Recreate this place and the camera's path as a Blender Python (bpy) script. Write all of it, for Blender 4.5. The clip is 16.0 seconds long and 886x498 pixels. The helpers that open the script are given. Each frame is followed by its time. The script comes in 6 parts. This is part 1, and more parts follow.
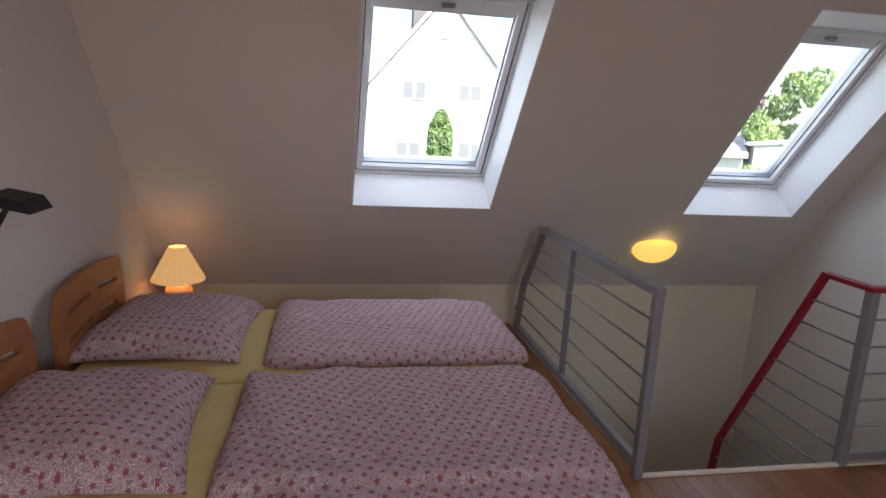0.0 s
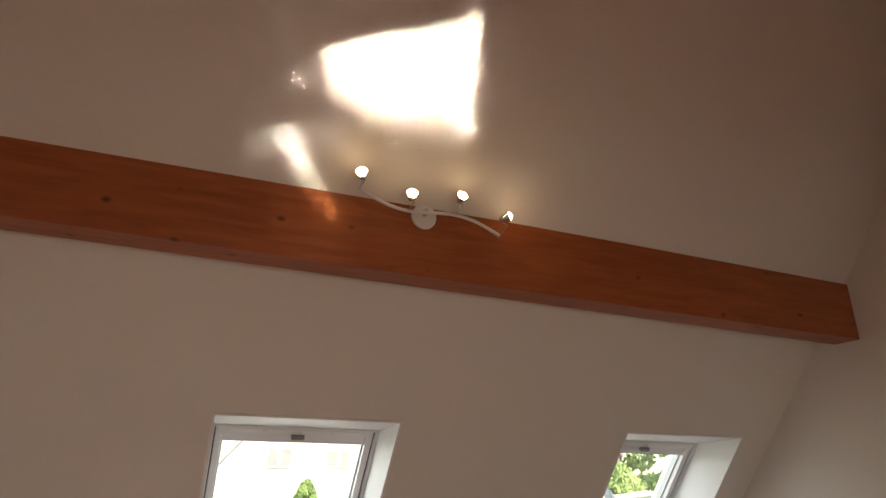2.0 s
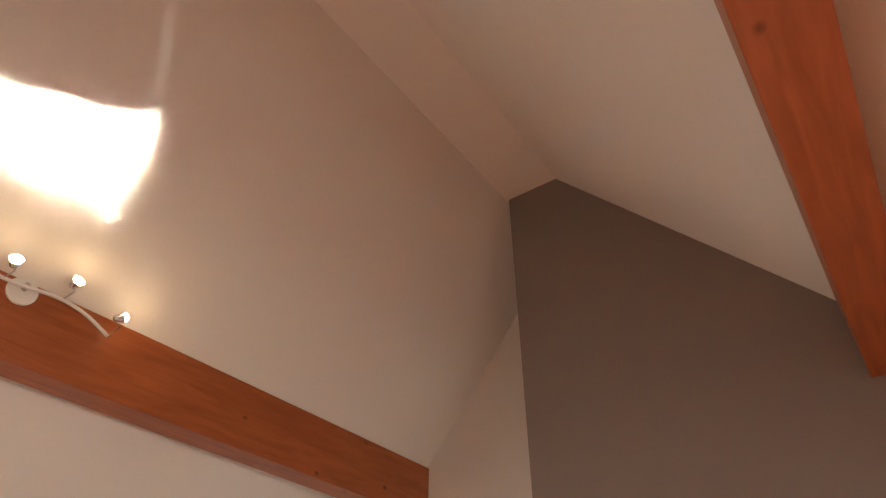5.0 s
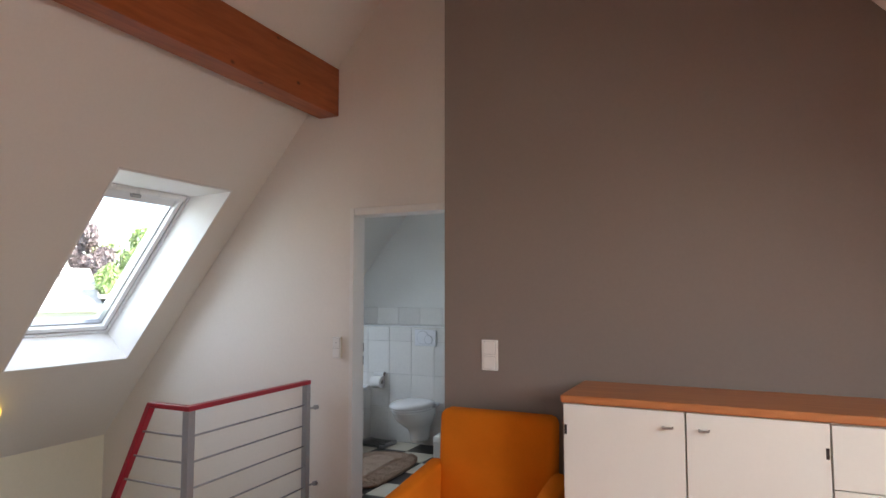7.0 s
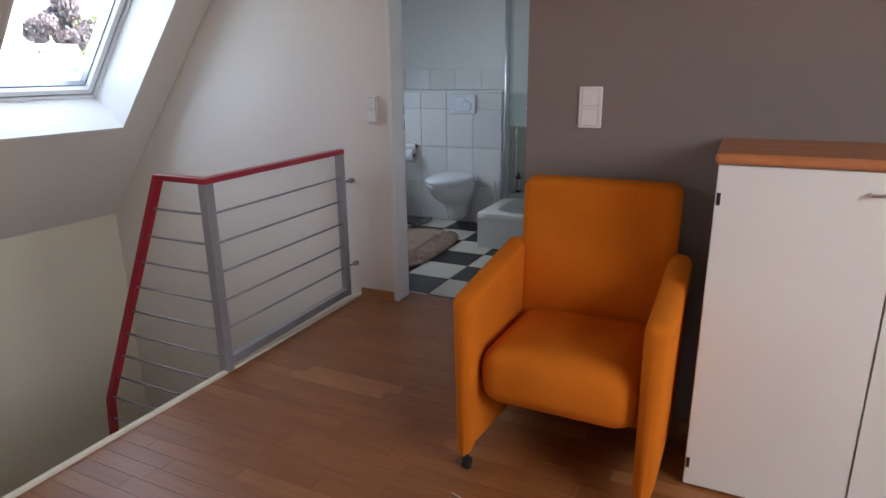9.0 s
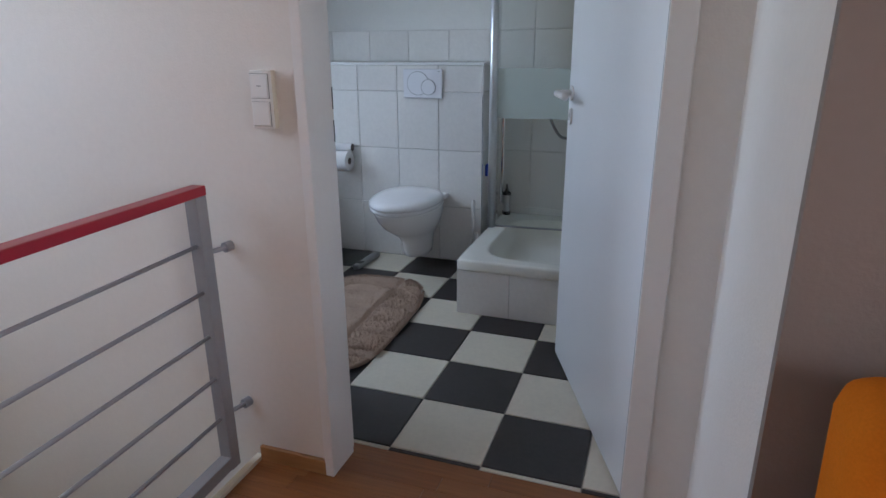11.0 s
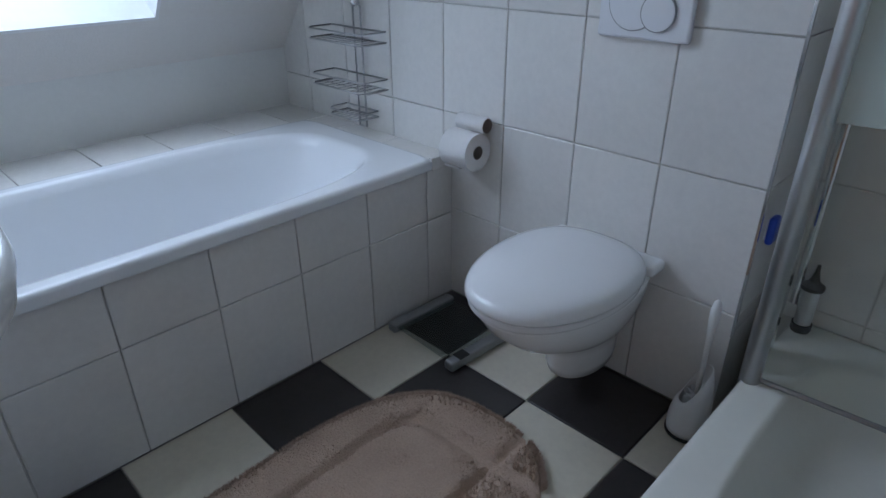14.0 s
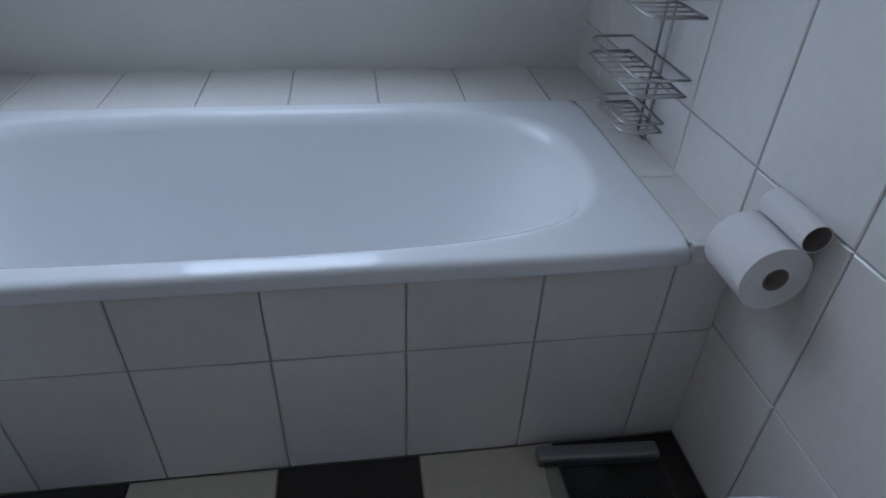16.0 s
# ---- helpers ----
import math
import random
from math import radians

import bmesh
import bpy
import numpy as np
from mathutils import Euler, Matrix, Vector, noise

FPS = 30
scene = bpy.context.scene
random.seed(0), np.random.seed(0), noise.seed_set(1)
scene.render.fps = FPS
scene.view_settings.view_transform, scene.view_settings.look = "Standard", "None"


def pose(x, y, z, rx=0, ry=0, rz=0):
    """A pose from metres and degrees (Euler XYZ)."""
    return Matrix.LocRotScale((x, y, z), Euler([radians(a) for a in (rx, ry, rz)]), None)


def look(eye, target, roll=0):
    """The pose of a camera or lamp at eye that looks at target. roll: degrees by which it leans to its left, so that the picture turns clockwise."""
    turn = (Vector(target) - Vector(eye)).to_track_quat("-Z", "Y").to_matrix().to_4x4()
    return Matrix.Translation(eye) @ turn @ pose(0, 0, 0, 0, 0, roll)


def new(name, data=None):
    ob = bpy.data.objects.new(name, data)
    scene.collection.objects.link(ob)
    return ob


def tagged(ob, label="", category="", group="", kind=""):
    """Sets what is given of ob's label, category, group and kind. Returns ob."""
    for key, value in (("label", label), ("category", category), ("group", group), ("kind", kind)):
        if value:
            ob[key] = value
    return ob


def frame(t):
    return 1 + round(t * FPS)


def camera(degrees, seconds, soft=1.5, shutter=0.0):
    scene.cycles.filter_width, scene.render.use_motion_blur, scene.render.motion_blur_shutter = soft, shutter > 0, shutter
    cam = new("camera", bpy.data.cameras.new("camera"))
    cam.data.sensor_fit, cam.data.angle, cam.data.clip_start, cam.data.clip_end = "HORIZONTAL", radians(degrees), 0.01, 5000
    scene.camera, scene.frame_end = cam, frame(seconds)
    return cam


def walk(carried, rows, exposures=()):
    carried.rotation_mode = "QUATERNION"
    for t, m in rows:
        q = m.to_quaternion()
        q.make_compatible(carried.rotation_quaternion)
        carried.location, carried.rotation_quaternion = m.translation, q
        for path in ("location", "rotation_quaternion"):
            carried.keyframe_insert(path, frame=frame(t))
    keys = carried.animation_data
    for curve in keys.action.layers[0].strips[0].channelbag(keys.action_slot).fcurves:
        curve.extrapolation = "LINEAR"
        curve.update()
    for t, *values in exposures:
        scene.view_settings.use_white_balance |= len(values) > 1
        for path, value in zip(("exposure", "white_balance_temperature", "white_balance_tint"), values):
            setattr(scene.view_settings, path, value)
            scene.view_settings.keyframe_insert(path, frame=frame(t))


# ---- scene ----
cam = camera(71.6, 16.0)
PATH = [
    (0, (2.644, -5.488, 1.515), (0.719, -5.125, 1.112), 3.0),
    (0.5, (2.69, -5.473, 1.674), (0.733, -5.06, 1.643), 1.9),
    (1, (2.741, -5.453, 1.705), (0.825, -4.952, 1.985), 1.4),
    (1.5, (2.783, -5.443, 1.789), (0.951, -4.849, 2.326), 0.5),
    (2, (2.84, -5.423, 1.896), (1.094, -4.752, 2.602), 0.7),
    (2.5, (2.886, -5.422, 1.965), (1.224, -4.681, 2.794), 0.7),
    (3, (2.928, -5.419, 2.0), (1.37, -4.586, 2.937), 0.7),
    (3.5, (3.021, -5.322, 1.943), (1.604, -4.416, 3.026), 1.5),
    (4, (3.081, -5.26, 1.901), (1.845, -4.251, 3.107), 2.2),
    (4.2, (3.084, -5.201, 1.835), (1.935, -4.168, 3.105), 2.3),
    (6.3, (2.829, -5.366, 1.506), (2.079, -3.67, 2.255), 0.6),
    (6.5, (2.838, -5.36, 1.474), (2.056, -3.616, 2.062), 0.6),
    (7, (2.891, -5.408, 1.47), (2.041, -3.602, 1.611), 0.0),
    (7.5, (2.873, -5.398, 1.406), (1.985, -3.617, 1.212), -0.4),
    (8, (2.772, -5.368, 1.35), (1.862, -3.624, 0.988), -0.5),
    (8.2, (2.709, -5.325, 1.329), (1.799, -3.594, 0.911), -0.5),
    (10.3, (1.683, -3.851, 1.279), (0.953, -2.094, 0.663), -0.3),
    (10.5, (1.611, -3.698, 1.258), (0.885, -1.939, 0.643), -0.4),
    (11, (1.443, -3.314, 1.23), (0.81, -1.525, 0.601), -0.4),
    (11.5, (1.324, -2.893, 1.213), (0.748, -1.089, 0.569), -0.7),
    (12, (1.207, -2.501, 1.208), (0.566, -0.729, 0.539), -1.0),
    (12.5, (1.134, -2.17, 1.202), (0.4, -0.449, 0.496), -1.3),
    (13, (1.052, -1.881, 1.205), (0.107, -0.293, 0.44), -0.8),
    (13.5, (0.975, -1.644, 1.182), (-0.196, -0.261, 0.335), -0.5),
    (14, (0.884, -1.405, 1.174), (-0.366, -0.142, 0.256), -0.3),
    (14.5, (0.796, -1.12, 1.171), (-0.587, -0.065, 0.186), -0.1),
    (15, (0.643, -0.846, 1.15), (-0.81, 0.044, 0.103), -0.4),
    (15.5, (0.485, -0.709, 1.142), (-1.003, 0.009, 0.015), -0.0),
    (16, (0.365, -0.685, 1.144), (-1.245, -0.425, -0.014), 2.4),
]
EXPOSURES = [
    (0.0, 1.22, 6500, 17), (0.5, 0.95, 6750, 17), (1.0, 1.05, 7150, 14), (1.5, 1.25, 7550, 13), (2.5, 1.65, 7900, 12), (3.2, 2.25, 7900, 12), (4.2, 2.5, 7750, 12), (6.3, 2.6, 7450, 13),
    (7.0, 2.1, 6850, 13), (8.2, 1.8, 6350, 13), (10.3, 2.35, 6300, 14), (11.2, 2.08, 6200, 15), (12.5, 1.95, 6100, 14), (14.0, 1.93, 6100, 15), (16.0, 1.57, 6200, 17),
]
walk(cam, [(t, look(eye, target, roll)) for t, eye, target, roll in PATH], EXPOSURES)

# ---- plan (metres) ----
TAN = 1.2                      # pitch of the window-side roof
ANG = math.atan(TAN)
XK, ZK = -1.79, 0.312          # knee wall and the height where the roof starts
XR = 1.748                     # ridge
ZR = TAN * XR + 2.46
TAN2, XE = 1.18, 5.2           # other roof side and its knee wall
ZE = ZR - TAN2 * (XE - XR)
YS, YN, YB = -6.62, -1.962, 0.19   # head wall, landing wall, bathroom back wall
YG, XG = -2.62, 1.588           # grey wall face and its free edge
XO = 0.36                      # edge of the stair opening
DX0, DX1, DZ = 0.59, 1.46, 2.005  # bathroom doorway
XB = 1.5                       # bathroom far side wall


def roof_z(x):
    return TAN * x + 2.46 if x < XR else ZR - TAN2 * (x - XR)


# ---- world and sun ----
world = bpy.data.worlds.new("sky")
scene.world = world
world.use_nodes = True
wn = world.node_tree
wn.nodes.clear()
sky = wn.nodes.new("ShaderNodeTexSky")
sky.sky_type, sky.sun_disc = "NISHITA", False
SUN_ELEV, SUN_AZ = 48.0, 75.0
sky.sun_elevation, sky.sun_rotation = radians(SUN_ELEV), radians(SUN_AZ)
bg = wn.nodes.new("ShaderNodeBackground")
bg.inputs[1].default_value = 0.15
wo = wn.nodes.new("ShaderNodeOutputWorld")
wn.links.new(sky.outputs[0], bg.inputs[0])
wn.links.new(bg.outputs[0], wo.inputs[0])

sun_data = bpy.data.lights.new("sun", "SUN")
sun_data.energy, sun_data.angle, sun_data.color = 4.0, radians(0.5), (1.0, 0.95, 0.88)
sun_ob = new("sun", sun_data)
_az, _el = radians(SUN_AZ), radians(SUN_ELEV)
_to = Vector((math.sin(_az) * math.cos(_el), math.cos(_az) * math.cos(_el), math.sin(_el)))
sun_ob.matrix_world = look(tuple(_to * 50), (0, 0, 0))


def area_lamp(name, at, target, sx, sy, watts, colour, spread=180.0):
    d = bpy.data.lights.new(name, "AREA")
    d.shape, d.size, d.size_y, d.energy, d.color, d.spread = "RECTANGLE", sx, sy, watts, colour, radians(spread)
    ob = new(name, d)
    ob.matrix_world = look(at, target)
    return ob


# ---- materials ----
def mat(name, colour, rough=0.6, metal=0.0, var=0.06, scale=6.0, bump=0.0, bump_scale=120.0, fine=60.0, spec=0.5):
    m = bpy.data.materials.new(name)
    m.use_nodes = True
    nt = m.node_tree
    p = nt.nodes["Principled BSDF"]
    p.inputs["Roughness"].default_value = rough
    p.inputs["Metallic"].default_value = metal
    p.inputs["Specular IOR Level"].default_value = spec
    tc = nt.nodes.new("ShaderNodeTexCoord")
    n1 = nt.nodes.new("ShaderNodeTexNoise")
    n1.inputs["Scale"].default_value, n1.inputs["Detail"].default_value = scale, 4
    n2 = nt.nodes.new("ShaderNodeTexNoise")
    n2.inputs["Scale"].default_value, n2.inputs["Detail"].default_value = fine, 3
    for n in (n1, n2):
        nt.links.new(tc.outputs["Object"], n.inputs["Vector"])
    add = nt.nodes.new("ShaderNodeMath")
    add.operation = "ADD"
    nt.links.new(n1.outputs["Fac"], add.inputs[0])
    nt.links.new(n2.outputs["Fac"], add.inputs[1])
    ramp = nt.nodes.new("ShaderNodeMapRange")
    ramp.inputs["From Min"].default_value, ramp.inputs["From Max"].default_value = 0.6, 1.4
    ramp.inputs["To Min"].default_value, ramp.inputs["To Max"].default_value = 1 - var, 1 + var
    nt.links.new(add.outputs[0], ramp.inputs["Value"])
    mul = nt.nodes.new("ShaderNodeVectorMath")
    mul.operation = "SCALE"
    mul.inputs[0].default_value = colour
    nt.links.new(ramp.outputs[0], mul.inputs["Scale"])
    nt.links.new(mul.outputs[0], p.inputs["Base Color"])
    if bump:
        n3 = nt.nodes.new("ShaderNodeTexNoise")
        n3.inputs["Scale"].default_value, n3.inputs["Detail"].default_value = bump_scale, 4
        nt.links.new(tc.outputs["Object"], n3.inputs["Vector"])
        b = nt.nodes.new("ShaderNodeBump")
        b.inputs["Strength"].default_value, b.inputs["Distance"].default_value = bump, 0.01
        nt.links.new(n3.outputs["Fac"], b.inputs["Height"])
        nt.links.new(b.outputs[0], p.inputs["Normal"])
    return m


def emit_mat(name, colour, strength):
    m = bpy.data.materials.new(name)
    m.use_nodes = True
    p = m.node_tree.nodes["Principled BSDF"]
    p.inputs["Base Color"].default_value = (*colour, 1)
    p.inputs["Emission Color"].default_value = (*colour, 1)
    p.inputs["Emission Strength"].default_value = strength
    return m


def glass_mat(name, tint=(0.97, 0.99, 0.98), rough=0.0, mix=0.9):
    """Thin glass: mostly straight through, with a mirror gloss by Fresnel."""
    m = bpy.data.materials.new(name)
    m.use_nodes = True
    nt = m.node_tree
    nt.nodes.clear()
    o = nt.nodes.new("ShaderNodeOutputMaterial")
    t = nt.nodes.new("ShaderNodeBsdfTransparent")
    t.inputs[0].default_value = (*tint, 1)
    g = nt.nodes.new("ShaderNodeBsdfGlossy")
    g.inputs["Roughness"].default_value = rough
    lw = nt.nodes.new("ShaderNodeLayerWeight")
    pw = nt.nodes.new("ShaderNodeMath")
    pw.operation = "POWER"
    pw.inputs[1].default_value = 4.0
    nt.links.new(lw.outputs["Facing"], pw.inputs[0])
    fr = nt.nodes.new("ShaderNodeMath")
    fr.operation = "MULTIPLY_ADD"
    fr.inputs[1].default_value, fr.inputs[2].default_value = 0.6, 0.03
    nt.links.new(pw.outputs[0], fr.inputs[0])
    mx = nt.nodes.new("ShaderNodeMixShader")
    nt.links.new(fr.outputs[0], mx.inputs[0])
    nt.links.new(t.outputs[0], mx.inputs[1])
    nt.links.new(g.outputs[0], mx.inputs[2])
    nt.links.new(mx.outputs[0], o.inputs[0])
    return m


def wood_mat(name, light, dark, axis="Y", rough=0.45, stretch=14.0, knots=0.0, scale=3.0):
    m = bpy.data.materials.new(name)
    m.use_nodes = True
    nt = m.node_tree
    p = nt.nodes["Principled BSDF"]
    p.inputs["Roughness"].default_value = rough
    tc = nt.nodes.new("ShaderNodeTexCoord")
    mp = nt.nodes.new("ShaderNodeMapping")
    sc = [stretch] * 3
    sc["XYZ".index(axis)] = 1.0
    mp.inputs["Scale"].default_value = sc
    nt.links.new(tc.outputs["Object"], mp.inputs["Vector"])
    n = nt.nodes.new("ShaderNodeTexNoise")
    n.inputs["Scale"].default_value, n.inputs["Detail"].default_value, n.inputs["Distortion"].default_value = scale, 6, 0.6
    nt.links.new(mp.outputs[0], n.inputs["Vector"])
    r = nt.nodes.new("ShaderNodeValToRGB")
    r.color_ramp.elements[0].position, r.color_ramp.elements[0].color = 0.3, (*dark, 1)
    r.color_ramp.elements[1].position, r.color_ramp.elements[1].color = 0.7, (*light, 1)
    nt.links.new(n.outputs["Fac"], r.inputs[0])
    out = r.outputs[0]
    if knots:
        mk = nt.nodes.new("ShaderNodeMapping")
        ks = [6.0] * 3
        ks["XYZ".index(axis)] = 4.2
        mk.inputs["Scale"].default_value = ks
        nt.links.new(tc.outputs["Object"], mk.inputs["Vector"])
        v = nt.nodes.new("ShaderNodeTexVoronoi")
        v.inputs["Scale"].default_value = 1.0
        nt.links.new(mk.outputs[0], v.inputs["Vector"])
        mr = nt.nodes.new("ShaderNodeMapRange")
        mr.inputs["From Min"].default_value, mr.inputs["From Max"].default_value = 0.03, 0.1
        nt.links.new(v.outputs["Distance"], mr.inputs["Value"])
        mx = nt.nodes.new("ShaderNodeMix")
        mx.data_type = "RGBA"
        mx.inputs["A"].default_value = (*[c * 0.35 for c in dark], 1)
        nt.links.new(mr.outputs[0], mx.inputs["Factor"])
        nt.links.new(out, mx.inputs["B"])
        out = mx.outputs["Result"]
    nt.links.new(out, p.inputs["Base Color"])
    b = nt.nodes.new("ShaderNodeBump")
    b.inputs["Strength"].default_value, b.inputs["Distance"].default_value = 0.15, 0.004
    nt.links.new(n.outputs["Fac"], b.inputs["Height"])
    nt.links.new(b.outputs[0], p.inputs["Normal"])
    return m


def parquet_mat(name, single):
    """Oiled strip wood; each strip has its own tone, a few are much paler."""
    m = bpy.data.materials.new(name)
    m.use_nodes = True
    nt = m.node_tree
    p = nt.nodes["Principled BSDF"]
    if single:
        rnd_out = nt.nodes.new("ShaderNodeObjectInfo").outputs["Random"]
    else:
        rnd_out = nt.nodes.new("ShaderNodeNewGeometry").outputs["Random Per Island"]
    r = nt.nodes.new("ShaderNodeValToRGB")
    els = r.color_ramp.elements
    els[0].position, els[0].color = 0.0, (0.25, 0.092, 0.027, 1)
    els[1].position, els[1].color = 0.9, (0.3, 0.116, 0.035, 1)
    e = els.new(0.96)
    e.color = (0.39, 0.175, 0.065, 1)
    nt.links.new(rnd_out, r.inputs[0])
    geo = nt.nodes.new("ShaderNodeNewGeometry")
    mp = nt.nodes.new("ShaderNodeMapping")
    mp.inputs["Scale"].default_value = (1.5, 30, 1)
    nt.links.new(geo.outputs["Position"], mp.inputs["Vector"])
    n = nt.nodes.new("ShaderNodeTexNoise")
    n.inputs["Scale"].default_value, n.inputs["Detail"].default_value = 3.0, 6
    nt.links.new(mp.outputs[0], n.inputs["Vector"])
    mr = nt.nodes.new("ShaderNodeMapRange")
    mr.inputs["From Min"].default_value, mr.inputs["From Max"].default_value = 0.3, 0.7
    mr.inputs["To Min"].default_value, mr.inputs["To Max"].default_value = 0.85, 1.15
    nt.links.new(n.outputs["Fac"], mr.inputs["Value"])
    ml = nt.nodes.new("ShaderNodeVectorMath")
    ml.operation = "SCALE"
    nt.links.new(r.outputs[0], ml.inputs[0])
    nt.links.new(mr.outputs[0], ml.inputs["Scale"])
    nt.links.new(ml.outputs[0], p.inputs["Base Color"])
    n2 = nt.nodes.new("ShaderNodeTexNoise")
    n2.inputs["Scale"].default_value, n2.inputs["Detail"].default_value = 5.0, 5
    nt.links.new(geo.outputs["Position"], n2.inputs["Vector"])
    rr2 = nt.nodes.new("ShaderNodeMapRange")
    rr2.inputs["To Min"].default_value, rr2.inputs["To Max"].default_value = 0.26, 0.5
    nt.links.new(n2.outputs["Fac"], rr2.inputs["Value"])
    nt.links.new(rr2.outputs[0], p.inputs["Roughness"])
    b = nt.nodes.new("ShaderNodeBump")
    b.inputs["Strength"].default_value, b.inputs["Distance"].default_value = 0.2, 0.002
    nt.links.new(n.outputs["Fac"], b.inputs["Height"])
    nt.links.new(b.outputs[0], p.inputs["Normal"])
    return m


def bedding_mat():
    """Pale cotton with small red stars in rows and fine grey-brown sprigs between them."""
    m = bpy.data.materials.new("star_cotton")
    m.use_nodes = True
    nt = m.node_tree
    p = nt.nodes["Principled BSDF"]
    p.inputs["Roughness"].default_value = 0.9
    p.inputs["Specular IOR Level"].default_value = 0.15
    uv = nt.nodes.new("ShaderNodeUVMap")
    v = nt.nodes.new("ShaderNodeTexVoronoi")
    v.voronoi_dimensions = "2D"
    v.inputs["Scale"].default_value, v.inputs["Randomness"].default_value = 24.5, 0.12
    nt.links.new(uv.outputs[0], v.inputs["Vector"])
    # star: radius wobbles with the angle round the cell's middle
    sub = nt.nodes.new("ShaderNodeVectorMath")
    sub.operation = "SUBTRACT"
    nt.links.new(uv.outputs[0], sub.inputs[0])
    nt.links.new(v.outputs["Position"], sub.inputs[1])
    sep = nt.nodes.new("ShaderNodeSeparateXYZ")
    nt.links.new(sub.outputs[0], sep.inputs[0])
    at = nt.nodes.new("ShaderNodeMath")
    at.operation = "ARCTAN2"
    nt.links.new(sep.outputs[1], at.inputs[0])
    nt.links.new(sep.outputs[0], at.inputs[1])
    m5 = nt.nodes.new("ShaderNodeMath")
    m5.operation = "MULTIPLY"
    m5.inputs[1].default_value = 5.0
    nt.links.new(at.outputs[0], m5.inputs[0])
    cs = nt.nodes.new("ShaderNodeMath")
    cs.operation = "COSINE"
    nt.links.new(m5.outputs[0], cs.inputs[0])
    rad = nt.nodes.new("ShaderNodeMath")
    rad.operation = "MULTIPLY_ADD"
    rad.inputs[1].default_value, rad.inputs[2].default_value = 0.055, 0.19
    nt.links.new(cs.outputs[0], rad.inputs[0])
    lt = nt.nodes.new("ShaderNodeMath")
    lt.operation = "LESS_THAN"
    nt.links.new(v.outputs["Distance"], lt.inputs[0])
    nt.links.new(rad.outputs[0], lt.inputs[1])
    # sprigs: thin bands of a warped noise
    n = nt.nodes.new("ShaderNodeTexNoise")
    n.noise_dimensions = "2D"
    n.inputs["Scale"].default_value, n.inputs["Detail"].default_value, n.inputs["Distortion"].default_value = 52.0, 0.6, 1.6
    nt.links.new(uv.outputs[0], n.inputs["Vector"])
    wv = nt.nodes.new("ShaderNodeMath")
    wv.operation = "PINGPONG"
    wv.inputs[1].default_value = 0.09
    nt.links.new(n.outputs["Fac"], wv.inputs[0])
    sp = nt.nodes.new("ShaderNodeMath")
    sp.operation = "LESS_THAN"
    sp.inputs[1].default_value = 0.046
    nt.links.new(wv.outputs[0], sp.inputs[0])
    mx1 = nt.nodes.new("ShaderNodeMix")
    mx1.data_type = "RGBA"
    mx1.inputs["A"].default_value = (0.78, 0.64, 0.68, 1)
    mx1.inputs["B"].default_value = (0.38, 0.25, 0.28, 1)
    nt.links.new(sp.outputs[0], mx1.inputs["Factor"])
    mx2 = nt.nodes.new("ShaderNodeMix")
    mx2.data_type = "RGBA"
    mx2.inputs["B"].default_value = (0.39, 0.125, 0.15, 1)
    nt.links.new(lt.outputs[0], mx2.inputs["Factor"])
    nt.links.new(mx1.outputs["Result"], mx2.inputs["A"])
    nt.links.new(mx2.outputs["Result"], p.inputs["Base Color"])
    return m


def tile_mat(name, colour, rough, var=0.05):
    """Glazed tile; each piece a little lighter or darker."""
    m = mat(name, colour, rough, var=var, scale=3.0, bump=0.02, bump_scale=25.0)
    nt = m.node_tree
    p = nt.nodes["Principled BSDF"]
    link = p.inputs["Base Color"].links[0]
    src = link.from_socket
    oi = nt.nodes.new("ShaderNodeObjectInfo")
    mr = nt.nodes.new("ShaderNodeMapRange")
    mr.inputs["To Min"].default_value, mr.inputs["To Max"].default_value = 0.95, 1.04
    nt.links.new(oi.outputs["Random"], mr.inputs["Value"])
    ml = nt.nodes.new("ShaderNodeVectorMath")
    ml.operation = "SCALE"
    nt.links.new(src, ml.inputs[0])
    nt.links.new(mr.outputs[0], ml.inputs["Scale"])
    nt.links.new(ml.outputs[0], p.inputs["Base Color"])
    return m


PLASTER = mat("white_plaster", (0.78, 0.75, 0.71), 0.9, var=0.025, scale=1.5, bump=0.12, bump_scale=160)
BATHPAINT = mat("bathroom_plaster", (0.8, 0.8, 0.77), 0.85, var=0.025, scale=2.0, bump=0.1, bump_scale=160)
WELL = mat("stairwell_plaster", (0.85, 0.81, 0.68), 0.9, var=0.03, scale=1.5, bump=0.1, bump_scale=160)
GREY = mat("grey_brown_paint", (0.232, 0.195, 0.177), 0.75, var=0.03, scale=1.2, bump=0.08, bump_scale=180)
LINING = mat("window_lining_white", (0.82, 0.82, 0.82), 0.55, var=0.02)
FRAMEW = mat("window_frame_white", (0.75, 0.76, 0.77), 0.35, var=0.02)
ALU = mat("grey_aluminium", (0.32, 0.33, 0.34), 0.35, 0.8, var=0.04)
DOORW = mat("white_door_lacquer", (0.8, 0.82, 0.84), 0.3, var=0.015)
CASING = mat("white_casing_paint", (0.8, 0.79, 0.77), 0.45, var=0.02)
BLACK = mat("black_plastic", (0.012, 0.012, 0.013), 0.45)
BEAM = wood_mat("glazed_spruce_beam", (0.44, 0.125, 0.043), (0.3, 0.078, 0.025), "Y", 0.4, 10.0, knots=1.0)
PARQUET = parquet_mat("parquet_strip", True)
PARQUET_REST = parquet_mat("parquet_strips", False)
SCREED = mat("dark_floor_joint", (0.1, 0.05, 0.025), 0.9)
